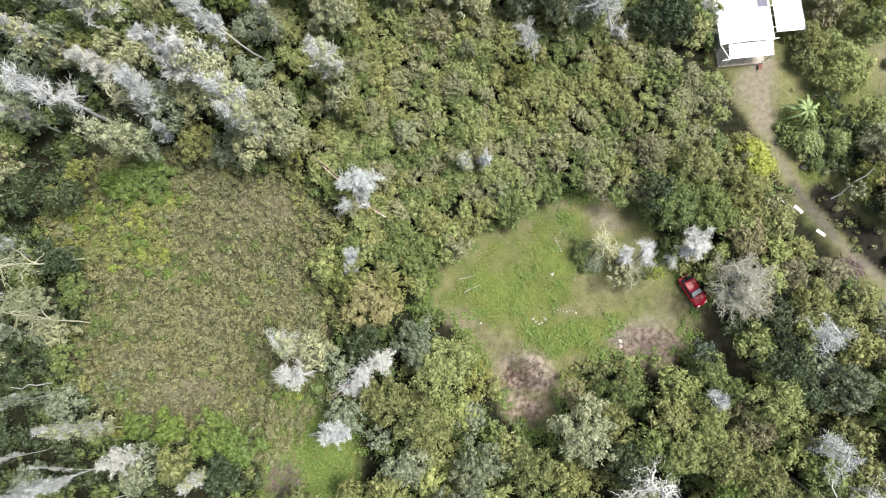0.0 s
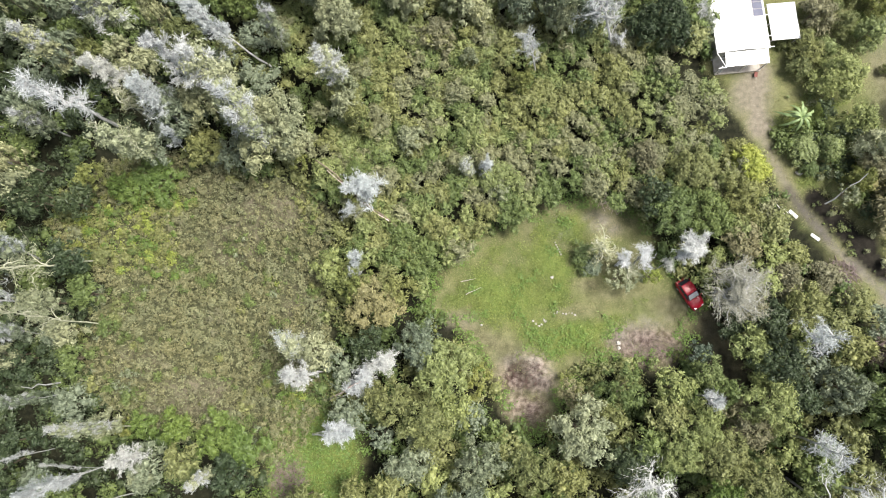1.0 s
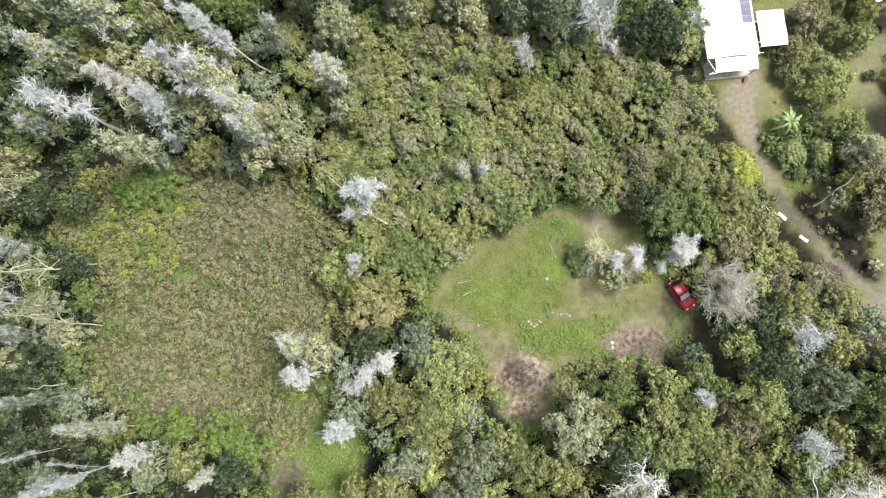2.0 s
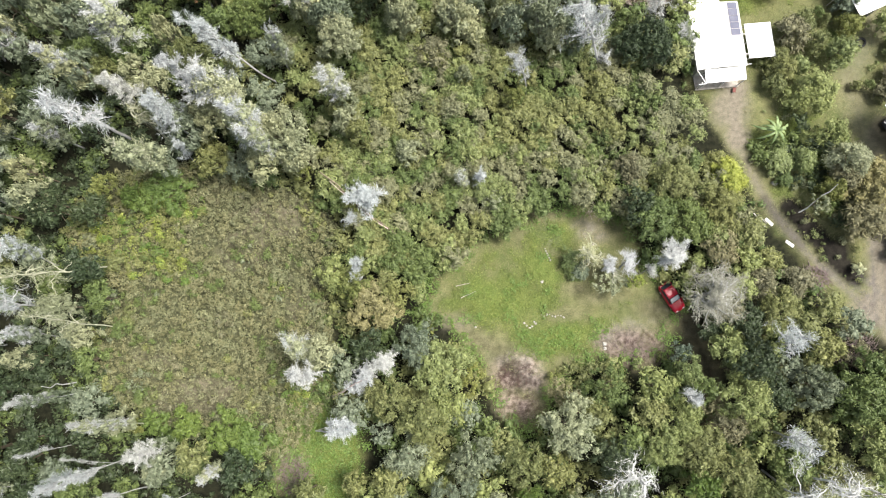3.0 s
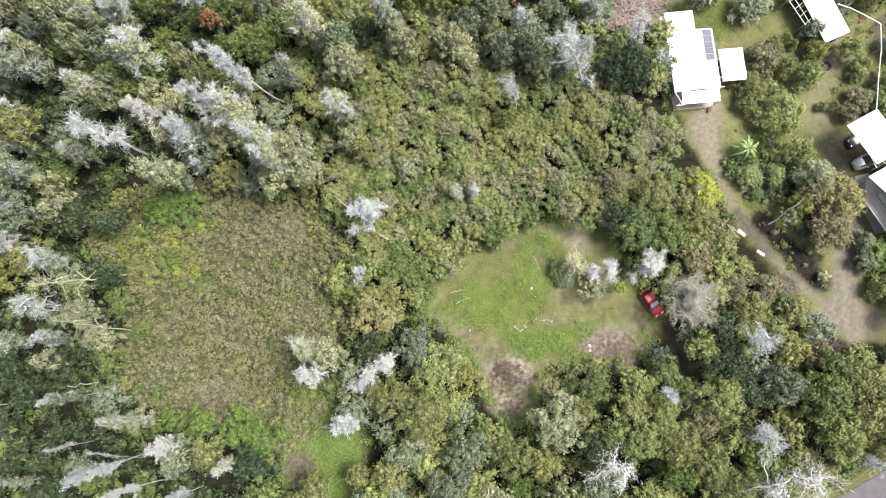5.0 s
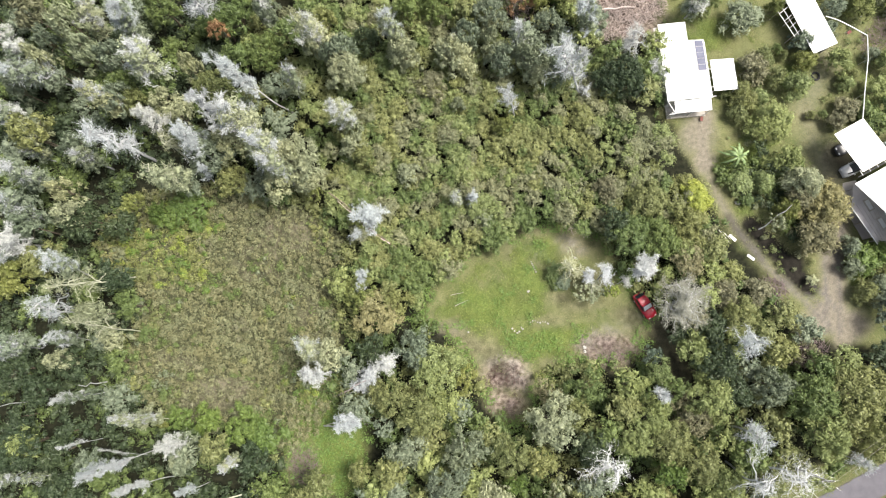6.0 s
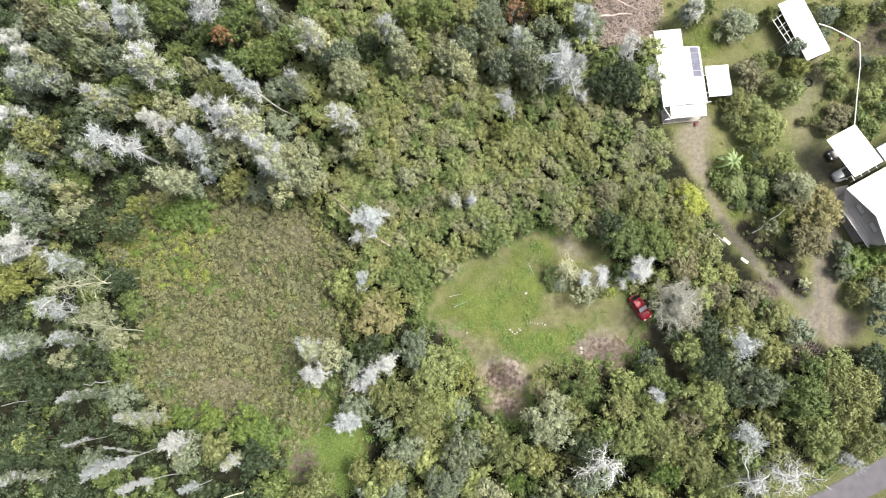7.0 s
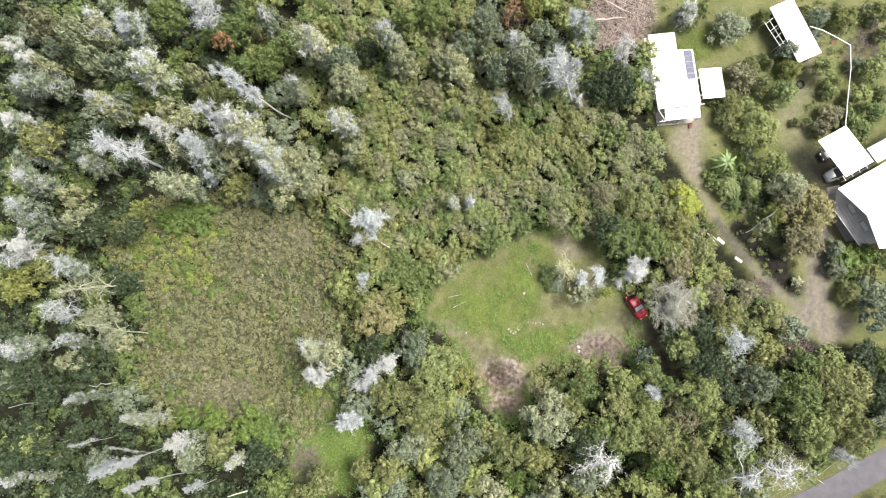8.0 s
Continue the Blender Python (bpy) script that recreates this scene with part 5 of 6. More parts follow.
LAMP_LENS = surface_material("clear_lamp_lens", (0.6, 0.6, 0.6), (0.75, 0.75, 0.75), 0.1, 4.0)
SKYLIGHT = surface_material("milky_skylight", (0.62, 0.62, 0.62), (0.74, 0.74, 0.74), 0.25, 2.0)


def loft(bm, rings):
    rows = [[bm.verts.new(p) for p in r] for r in rings]
    for r, q in zip(rows, rows[1:]):
        for i in range(len(r)):
            j = (i + 1) % len(r)
            bm.faces.new((r[i], r[j], q[j], q[i]))
    bm.faces.new(rows[0][::-1])
    bm.faces.new(rows[-1])
    bmesh.ops.recalc_face_normals(bm, faces=bm.faces)


def ribbed_sheet(bm, pts, thick, pitch=0.32, rib=0.03):
    """A sheet-metal roof plane over four corners (a, b along the eave, c, d along the top), with raised ribs from eave to top."""
    a, b, c, d = (Vector(p) for p in pts)
    nrm = (b - a).cross(d - a).normalized()
    n = max(2, int((b - a).length / pitch))
    w = 0.03 / (b - a).length
    prof = [(0, -thick), (0, 0)]
    for i in range(n):
        t = (i + 0.5) / n
        prof += [(t - 1.6 * w, 0), (t - 0.8 * w, rib), (t + 0.8 * w, rib), (t + 1.6 * w, 0)]
    prof += [(1, 0), (1, -thick)]
    loft(bm, [[a.lerp(b, t) + nrm * h for t, h in prof], [d.lerp(c, t) + nrm * h for t, h in prof]])


def roof_part(parent, pts, mat=WHITE_METAL, label="white ribbed metal roof", name="roof"):
    bm = bmesh.new()
    ribbed_sheet(bm, pts, 0.06)
    return part(name, bm, mat, parent, label)


def box_part(name, parent, mat, x0, x1, y0, y1, z0, z1, label="", bevel=0.0):
    bm = bmesh.new()
    box(bm, x0, x1, y0, y1, z0, z1, bevel)
    return part(name, bm, mat, parent, label)


def bar_part(name, parent, mat, p, q, r, label="", sides=6):
    v, f = tube_arrays([p, [(a + b) / 2 for a, b in zip(p, q)], q], [r, r, r], sides)
    return mesh_part(name, mesh_of(name, v, f, [mat], True), parent, label)


def wall_ring(parent, x0, x1, y0, y1, z1, mat):
    t = 0.12
    for a in ((x0, x1, y0, y0 + t), (x0, x1, y1 - t, y1), (x0, x0 + t, y0 + t, y1 - t), (x1 - t, x1, y0 + t, y1 - t)):
        box_part("wall", parent, mat, *a, 0.0, z1)


def window_part(parent, x, y, w, h, z, across):
    """A framed window on a wall; across: 'x' or 'y', the way the wall runs."""
    dx, dy = (w / 2, 0.05) if across == "x" else (0.05, w / 2)
    f = box_part("window", parent, WHITE_WOOD, x - dx, x + dx, y - dy, y + dy, z, z + h, "white-framed window", 0.01)
    sx, sy = (w / 2 - 0.07, 0.065) if across == "x" else (0.065, w / 2 - 0.07)
    box_part("pane", f, GLASS, x - sx, x + sx, y - sy, y + sy, z + 0.07, z + h - 0.07, "dark glass pane")


# ---- white bungalow with carport ----
house = thing("bungalow", pose(42.38, 31.53, 0, 0, 0, 6), "single-storey bungalow with white metal roof and rooftop solar", "house")
wall_ring(house, -6.0, -0.4, 0.2, 8.5, 2.75, WALL_PAINT)
wall_ring(house, -6.0, -2.6, 8.5, 11.4, 2.6, WALL_PAINT)
roof_part(house, ((-6.4, 8.85, 2.85), (-6.4, 0.1, 2.85), (-3.1, 0.1, 3.2), (-3.1, 8.85, 3.2)))
roof_part(house, ((0.02, 0.1, 2.85), (0.02, 8.85, 2.85), (-3.1, 8.85, 3.2), (-3.1, 0.1, 3.2)))
box_part("ridge_cap", house, WHITE_METAL, -3.22, -2.98, 0.08, 8.87, 3.19, 3.25, "", 0.02)
roof_part(house, ((-6.3, 11.8, 2.72), (-6.3, 8.86, 2.72), (-2.28, 8.86, 2.84), (-2.28, 11.8, 2.84)))
roof_part(house, ((-6.85, 11.5, 2.3), (-6.85, 8.7, 2.3), (-6.32, 8.7, 2.45), (-6.32, 11.5, 2.45)), GREY_ROOF, "pinkish grey lean-to strip", "lean_to_roof")
roof_part(house, ((-5.45, -1.65, 2.5), (-0.1, -1.65, 2.5), (-0.1, 0.08, 2.74), (-5.45, 0.08, 2.74)), WHITE_METAL, "white porch roof", "porch_roof")
box_part("porch_floor", house, GREY_WOOD, -5.9, -0.1, -1.7, 0.18, 0.0, 0.22, "grey timber porch floor")
for px in (-5.9, -5.4, -2.8, -0.2):
    box_part("porch_post", house, WHITE_WOOD, px - 0.06, px + 0.06, -1.6, -1.48, 0.22, 2.5)
bar_part("gutter", house, WHITE_METAL, (-6.45, 0.1, 2.76), (-5.45, -1.68, 2.46), 0.06, "white gutter beam")
bar_part("gutter", house, WHITE_METAL, (-6.4, -1.7, 2.42), (-5.45, -1.7, 2.46), 0.06)
bar_part("gutter", house, WHITE_METAL, (-6.46, 0.1, 2.8), (-6.46, 8.8, 2.8), 0.055)
bar_part("gutter", house, WHITE_METAL, (0.08, 0.1, 2.8), (0.08, 8.8, 2.8), 0.055)
for py in (4.4, 1.7, 0.3):
    bar_part("beam", house, WHITE_WOOD, (0.0, py, 2.66), (0.75, py, 2.66), 0.06, "white tie beam")
for wx, wy, way in ((-4.6, 0.2, "x"), (-1.6, 0.2, "x"), (-6.0, 3.0, "y"), (-6.0, 6.2, "y"), (-6.0, 10.0, "y"), (-0.4, 3.2, "y"), (-4.2, 11.4, "x")):
    window_part(house, wx, wy, 1.1, 1.0, 1.05, way)
door = box_part("door", house, WHITE_WOOD, -3.5, -2.6, 0.14, 0.24, 0.22, 2.2, "white panelled front door", 0.01)
box_part("handle", door, ALU, -2.72, -2.66, 0.08, 0.14, 1.15, 1.25, "metal handle")
for i in range(5):
    y0 = 4.22 + i * 0.905
    bm = bmesh.new()
    prism(bm, [(-1.46, y0), (-0.16, y0), (-0.16, y0 + 0.87), (-1.46, y0 + 0.87)], [3.05, 2.905, 2.905, 3.05], [3.095, 2.95, 2.95, 3.095])
    pnl = part("solar_panel", bm, GREY_ROOF, house, "bluish solar panel in a pale metal frame")
    bm = bmesh.new()
    prism(bm, [(-1.445, y0 + 0.012), (-0.175, y0 + 0.012), (-0.175, y0 + 0.858), (-1.445, y0 + 0.858)], [3.08, 2.942, 2.942, 3.08], [3.1, 2.962, 2.962, 3.1])
    part("cells", bm, SOLAR, pnl, "blue-grey solar cells")

carport = thing("carport", pose(42.36, 31.75, 0, 0, 0, 6), "open carport with flat white metal roof beside the bungalow", "carport")
roof_part(carport, ((0.66, 0.9, 2.55), (4.22, 0.9, 2.45), (4.22, 5.58, 2.45), (0.66, 5.58, 2.55)))
for px, py in ((0.8, 1.05), (4.05, 1.05), (0.8, 5.4), (4.05, 5.4), (0.8, 3.2), (4.05, 3.2)):
    box_part("post", carport, WHITE_WOOD, px - 0.05, px + 0.05, py - 0.05, py + 0.05, 0.0, 2.42)
for py in (1.05, 3.2, 5.4):
    bar_part("beam", carport, WHITE_WOOD, (0.7, py, 2.42), (4.2, py, 2.36), 0.05)

# ---- long shed with a bare lean-to frame ----
sa = math.degrees(math.atan2(39.93 - 48.3, 60.89 - 57.12)) + 90
shed = thing("shed", pose(57.2, 43.3, 0, 0, 0, sa), "long open-sided shed with white metal roof", "shed")
roof_part(shed, ((-1.9, -4.75, 3.25), (1.95, -4.75, 3.45), (1.95, 4.75, 3.45), (-1.9, 4.75, 3.25)))
box_part("wall", shed, WALL_PAINT, 1.6, 1.75, -4.6, 4.6, 0, 3.2)
box_part("wall", shed, WALL_PAINT, -1.6, 1.6, 4.45, 4.6, 0, 3.1)
for py in (-4.5, -1.5, 1.5, 4.4):
    box_part("post", shed, GREY_WOOD, -1.75, -1.63, py - 0.06, py + 0.06, 0, 3.18)
for k, py in enumerate((3.2, 1.9, 0.6, -0.7)):
    bar_part("rafter", shed, WHITE_WOOD, (-1.9, py, 3.0), (-3.2 + 0.15 * k, py - 0.35, 2.5), 0.05, "bare pale rafter")
bar_part("beam", shed, WHITE_WOOD, (-3.2, 3.4, 2.5), (-2.7, -1.2, 2.5), 0.06, "bare pale eave beam")
bar_part("beam", shed, WHITE_WOOD, (-2.5, 3.4, 2.75), (-2.2, -1.2, 2.75), 0.05)
for px, py in ((-3.15, 3.2), (-2.75, -1.0)):
    box_part("post", shed, GREY_WOOD, px - 0.05, px + 0.05, py - 0.05, py + 0.05, 0, 2.5)

# ---- two-part white-roofed house ----
def flat_roof(parent, pts, z0, z1, mat, label, name="roof"):
    bm = bmesh.new()
    prism(bm, pts, z0, z1)
    return part(name, bm, mat, parent, label)


villa = thing("house", pose(0, 0, 0), "tall house with several flat white metal roofs", "house")
roof_part(villa, ((61.91, 20.2, 5.3), (58.21, 25.55, 5.3), (62.35, 27.82, 5.5), (66.05, 22.5, 5.5))[::-1])
flat_roof(villa, [(60.28, 18.42), (64.23, 14.54), (65.63, 9.81), (74.5, 10.2), (76.0, 22.0), (71.5, 24.5), (66.31, 21.68)], 5.66, 5.8, WHITE_METAL, "white metal roof")
flat_roof(villa, [(66.64, 22.35), (76.0, 27.0), (74.6, 29.3), (65.29, 24.42)], 5.2, 5.4, WHITE_METAL, "white metal roof")
flat_roof(villa, [(65.9, 18.6), (67.0, 14.6), (67.8, 11.2), (74.0, 11.4), (75.2, 21.6), (71.2, 23.6)], 0.0, 5.64, WALL_PAINT, "off-white walls", "wall")
flat_roof(villa, [(66.9, 23.0), (75.6, 27.4), (74.5, 28.9), (66.0, 24.4)], 0.0, 5.18, WALL_PAINT, "off-white walls", "wall")
for p in ((62.4, 26.9), (62.9, 21.0), (65.6, 22.6), (64.2, 24.9)):
    box_part("post", villa, DARK_METAL, p[0] - 0.07, p[0] + 0.07, p[1] - 0.07, p[1] + 0.07, 0, 5.28)
for i in range(12):
    t = (i + 0.5) / 12
    bx, by = 61.75 + 4.5 * t, 19.62 + 2.42 * t
    bar_part("pergola_slat", villa, DARK_METAL if i % 3 else WHITE_WOOD, (bx, by, 5.2), (bx - 0.42, by + 0.72, 5.2), 0.06)
bar_part("pergola_rail", villa, DARK_METAL, (61.3, 19.5, 5.1), (66.3, 22.2, 5.1), 0.08)
ter = flat_roof(villa, [(61.81, 15.77), (65.22, 10.45), (67.6, 11.0), (66.9, 15.2), (63.2, 19.2), (62.3, 18.9)], 2.35, 2.55, GREY_ROOF, "weathered grey terrace roof", "terrace_roof")
for k, (cx, cy) in enumerate(((64.3, 16.1), (66.0, 13.45))):
    bm = bmesh.new()
    box(bm, -0.95, 0.95, -0.48, 0.48, 0, 0.12, 0.03)
    bmesh.ops.transform(bm, matrix=pose(cx, cy, 2.545, 0, 0, -62), verts=bm.verts)
    sk = part("skylight", bm, GREY_WOOD, ter, "framed milky skylight")
    bm = bmesh.new()
    box(bm, -0.72, 0.72, -0.3, 0.3, 0.12, 0.15, 0.01)
    bmesh.ops.transform(bm, matrix=pose(cx, cy, 2.55, 0, 0, -62), verts=bm.verts)
    part("skylight_pane", bm, SKYLIGHT, ter, "milky skylight pane")
for k in range(5):
    o = 0.5 + 0.62 * k
    bar_part("seam", ter, GREY_WOOD, (62.1 + o * 0.86, 15.9 + o * 0.5, 2.56), (65.1 + o * 0.6, 11.2 + o * 0.2, 2.56), 0.03, "", 4)
bar_part("gutter", villa, WHITE_METAL, (61.75, 15.75, 2.56), (65.2, 10.4, 2.56), 0.07, "white gutter")
for p in ((62.2, 15.9), (65.2, 11.0), (63.7, 13.6), (62.7, 18.5)):
    box_part("post", villa, GREY_WOOD, p[0] - 0.06, p[0] + 0.06, p[1] - 0.06, p[1] + 0.06, 0, 2.34)
flat_roof(villa, [(62.0, 17.2), (64.8, 11.4), (67.2, 12.0), (65.6, 18.0), (64.4, 20.2), (62.5, 19.8)], 0.0, 0.14, GREY_ROOF, "grey concrete terrace", "terrace")


# ---- cars ----
def car(at, turn, paint, label, size=1.0, bright_panel=False, wide=1.0):
    """A small hatchback; its nose points along its x axis."""
    ob = thing("car", pose(at[0], at[1], 0, 0, 0, turn) @ Matrix.Diagonal((size, wide, size, 1)), label, "car", "parked cars")
    bm = bmesh.new()
    rings = []
    for x, hw, z0, z1 in ((-1.93, 0.62, 0.38, 0.72), (-1.86, 0.76, 0.26, 0.90), (-1.5, 0.83, 0.2, 0.95), (-0.6, 0.845, 0.18, 0.94), (0.5, 0.845, 0.18, 0.93), (1.2, 0.83, 0.2, 0.87), (1.65, 0.78, 0.24, 0.79), (1.88, 0.66, 0.3, 0.68), (1.95, 0.5, 0.38, 0.6)):
        rings.append([(x, -hw * 0.92, z0), (x, -hw, z0 + 0.12), (x, -hw, z1 - 0.16), (x, -hw * 0.9, z1 - 0.03), (x, -hw * 0.55, z1), (x, 0, z1 + 0.025), (x, hw * 0.55, z1), (x, hw * 0.9, z1 - 0.03), (x, hw, z1 - 0.16), (x, hw, z0 + 0.12), (x, hw * 0.92, z0)])
    loft(bm, rings)
    me_body = part("body", bm, paint, ob)
    for p in me_body.data.polygons:
        p.use_smooth = True
    bm = bmesh.new()
    rings = []
    for x, hw, z in ((-1.42, 0.60, 1.27), (-1.3, 0.64, 1.34), (-0.9, 0.66, 1.39), (-0.4, 0.65, 1.39), (-0.1, 0.62, 1.35)):
        rings.append([(x, -hw, z - 0.06), (x, -hw * 0.85, z), (x, 0, z + 0.03), (x, hw * 0.85, z), (x, hw, z - 0.06), (x, 0, z - 0.07)])
    loft(bm, rings)
    part("roof", bm, paint, ob)

    def quad(name, pts, mat, lbl, thick=0.02):
        bm = bmesh.new()
        a, b, c, d = (Vector(p) for p in pts)
        n = (b - a).cross(d - a).normalized() * thick
        lo, hi = [bm.verts.new(p - n) for p in (a, b, c, d)], [bm.verts.new(p) for p in (a, b, c, d)]
        bm.faces.new(hi)
        bm.faces.new(lo[::-1])
        for i in range(4):
            j = (i + 1) % 4
            bm.faces.new((lo[i], lo[j], hi[j], hi[i]))
        return part(name, bm, mat, ob, lbl)

    quad("windscreen", ((0.66, -0.70, 0.93), (0.66, 0.70, 0.93), (-0.08, 0.60, 1.36), (-0.08, -0.60, 1.36)), GLASS, "glossy windscreen")
    # a thin silvery-white panel just above the windscreen glass
    if bright_panel:
        quad("sunshade", ((0.58, -0.60, 1.06), (0.58, 0.60, 1.06), (0.0, 0.54, 1.36), (0.0, -0.54, 1.36)), FOIL, "bright silvery-white panel across the windscreen", 0.005)
    quad("rear_window", ((-1.84, 0.66, 0.94), (-1.84, -0.66, 0.94), (-1.43, -0.57, 1.29), (-1.43, 0.57, 1.29)), GLASS, "dark rear window")
    for s in (-1, 1):
        for x0, x1, xt0, xt1 in ((-0.48, 0.6, -0.45, -0.1), (-1.7, -0.55, -1.35, -0.53)):
            pts = ((x0, 0.78 * s, 0.92), (x1, 0.78 * s, 0.92), (xt1, 0.68 * s, 1.33), (xt0, 0.68 * s, 1.33))
            quad("side_window", pts if s < 0 else (pts[1], pts[0], pts[3], pts[2]), GLASS, "dark side window")
        for x, a in ((-1.2, 1), (1.25, 1)):
            bm = bmesh.new()
            bmesh.ops.create_cone(bm, cap_ends=True, segments=20, radius1=0.3, radius2=0.3, depth=0.19)
            bmesh.ops.bevel(bm, geom=[e for e in bm.edges if e.calc_face_angle(0) > 1], offset=0.03, segments=2, affect="EDGES")
            bmesh.ops.transform(bm, matrix=pose(x, 0.75 * s, 0.3, 90), verts=bm.verts)
            wheel = part("wheel", bm, RUBBER, ob, "black tyre on a steel rim")
            bm = bmesh.new()
            bmesh.ops.create_cone(bm, cap_ends=True, segments=16, radius1=0.19, radius2=0.17, depth=0.2)
            bmesh.ops.transform(bm, matrix=pose(x, 0.755 * s, 0.3, 90), verts=bm.verts)
            part("rim", bm, ALU, wheel, "silver rim")
        bm = bmesh.new()
        box(bm, 1.72, 1.92, 0.42 * s - 0.15, 0.42 * s + 0.15, 0.58, 0.72, 0.03)
        part("headlight", bm, LAMP_LENS, ob, "clear headlight")
        bm = bmesh.new()
        box(bm, -1.94, -1.82, 0.6 * s - 0.1, 0.6 * s + 0.1, 0.66, 0.86, 0.02)
        part("tail_light", bm, RED_PAINT, ob, "red tail light")
        bm = bmesh.new()
        box(bm, 0.58, 0.7, 0.92 * s - 0.09, 0.92 * s + 0.09, 0.9, 1.04, 0.03)
        part("wing_mirror", bm, paint, ob)
    bm = bmesh.new()
    box(bm, 1.86, 2.0, -0.66, 0.66, 0.3, 0.5, 0.04)
    part("bumper", bm, paint, ob)
    bm = bmesh.new()
    box(bm, -2.0, -1.86, -0.7, 0.7, 0.3, 0.54, 0.04)
    part("bumper", bm, paint, ob)
    return ob


car((32.4, 1.75), math.degrees(math.atan2(-3.2, 2.0)), RED_PAINT, "small red car with white panel over windscreen on bare ground", 1.0, True, 1.08)
car((63.95, 22.0), 206, SILVER_PAINT, "silver-grey car parked under the high roof", 1.05)
car((63.3, 25.2), 206, DARK_PAINT, "dark car parked under the high roof", 0.98)

# ---- white water pipe between the roofs ----
pipe = thing("water_pipe", pose(0, 0, 0), "white plastic water pipe on thin posts", "pipe")
run = [(62.4, 27.85, 5.3), (*(63.17, 29.60), 4.6), (*(64.64, 32.33), 3.0), (*(66.14, 37.98), 2.2), (*(66.47, 41.67), 2.0)]
v, f = tube_arrays(run, [0.07] * len(run), 6)
mesh_part("pipe", mesh_of("pipe", v, f, [WHITE_METAL], True), pipe)
run2 = [run[-1], (*(64.35, 42.92), 2.0), (*(62.31, 43.99), 2.0), (*(60.14, 44.40), 2.4)]
v, f = tube_arrays(run2, [0.08] * len(run2), 6)
mesh_part("pipe", mesh_of("pipe", v, f, [WHITE_METAL], True), pipe)
for p in run[2:] + run2[1:3]:
    bar_part("post", pipe, GREY_WOOD, (p[0], p[1], 0), (p[0], p[1], p[2] - 0.05), 0.04)

PINK_WOOD = bark_material("pinkish_dead_wood", (0.34, 0.27, 0.24), (0.56, 0.48, 0.44))
# ---- boards, stones, logs and small things ----
def board(at, turn, length, width, label):
    ob = thing("board", pose(at[0], at[1], 0.0, 0, 0, turn), label, "board", "white boards by the drive")
    box_part("plank", ob, WHITE_WOOD, -length / 2, length / 2, -width / 2, width / 2, 0.04, 0.16, "", 0.015)
    for x in (-length * 0.35, length * 0.35):
        box_part("batten", ob, GREY_WOOD, x - 0.05, x + 0.05, -width / 2, width / 2, -0.02, 0.038)
    return ob


board((45.67, 11.57), -43, 1.25, 0.42, "white painted board lying beside the gravel drive")
board((48.22, 8.72), -36, 1.2, 0.4, "white painted board lying at the edge of the drive")
pole = thing("pole", pose(0, 0, 0), "thin pale pole lying beside the drive", "pole")
bar_part("rod", pole, WHITE_WOOD, (43.7, 12.75, 0.12), (45.1, 10.95, 0.12), 0.06)
bar_part("rod", pole, WHITE_WOOD, (44.3, 12.5, 0.1), (45.3, 11.4, 0.1), 0.04)


def stone(at, r, label="pale lava stone lying on the grass"):
    g = np.random.default_rng(int(abs(at[0] * 131 + at[1] * 17)))
    bm = bmesh.new()
    bmesh.ops.create_icosphere(bm, subdivisions=2, radius=1)
    for v in bm.verts:
        v.co *= 1 + 0.14 * float(g.normal())
        v.co = Vector((v.co.x * r, v.co.y * r * 0.8, v.co.z * r * 0.6 + r * 0.3))
    me = bpy.data.meshes.new("stone")
    bm.to_mesh(me)
    bm.free()
    me.materials.append(STONE)
    ob = new("stone", me)
    ob.matrix_basis = pose(at[0], at[1], 0.0, 0, 0, float(g.random() * 360))
    return tagged(ob, label, "stone", "scattered stones")


for p in ((13.5, -1.6), (13.8, -1.9), (14.2, -2.2), (14.5, -2.0), (15.0, -1.65), (14.8, -1.45)):
    stone(p, 0.16)
for i in range(9):
    stone((15.7 + i * 0.36, -0.5 - 0.12 * math.sin(i * 1.7) - 0.03 * i), 0.07 + 0.04 * (i % 3))
for i in range(6):
    stone((16.3 + i * 0.14, 8.0 - i * 0.3), 0.11 + 0.04 * (i % 2), "pale stone in a row on the grass")
stone((23.74, -4.2), 0.33, "whitish rock on the burnt brush heap")
stone((23.8, -4.75), 0.27, "whitish rock on the burnt brush heap")
stone((46.63, 16.71), 0.4, "whitish rock beside the gravel drive")
stone((15.86, 3.7), 0.22)
stone((59.91, 46.79), 0.3)
stone((66.99, 45.85), 0.3)
stone((63.11, 39.60), 0.25)
stone((7.26, -2.07), 0.18)
stone((22.60, 8.53), 0.16)


def log(p, q, r, label, mat=PALE_BARK):
    ob = thing("log", pose(0, 0, 0), label, "log", "logs and poles on the grass")
    g = np.random.default_rng(int(abs(p[0] * 91)))
    pts = [np.array(p) + (np.array(q) - np.array(p)) * t + g.normal(size=3) * np.array([1, 1, 0.4]) * 0.016 * math.dist(p, q) ** 0.8 for t in np.linspace(0, 1, 6)]
    v, f = tube_arrays(pts, np.linspace(r, r * 0.5, 6), 7)
    mesh_part("stem", mesh_of("stem", v, f, [mat], True), ob)
    return ob


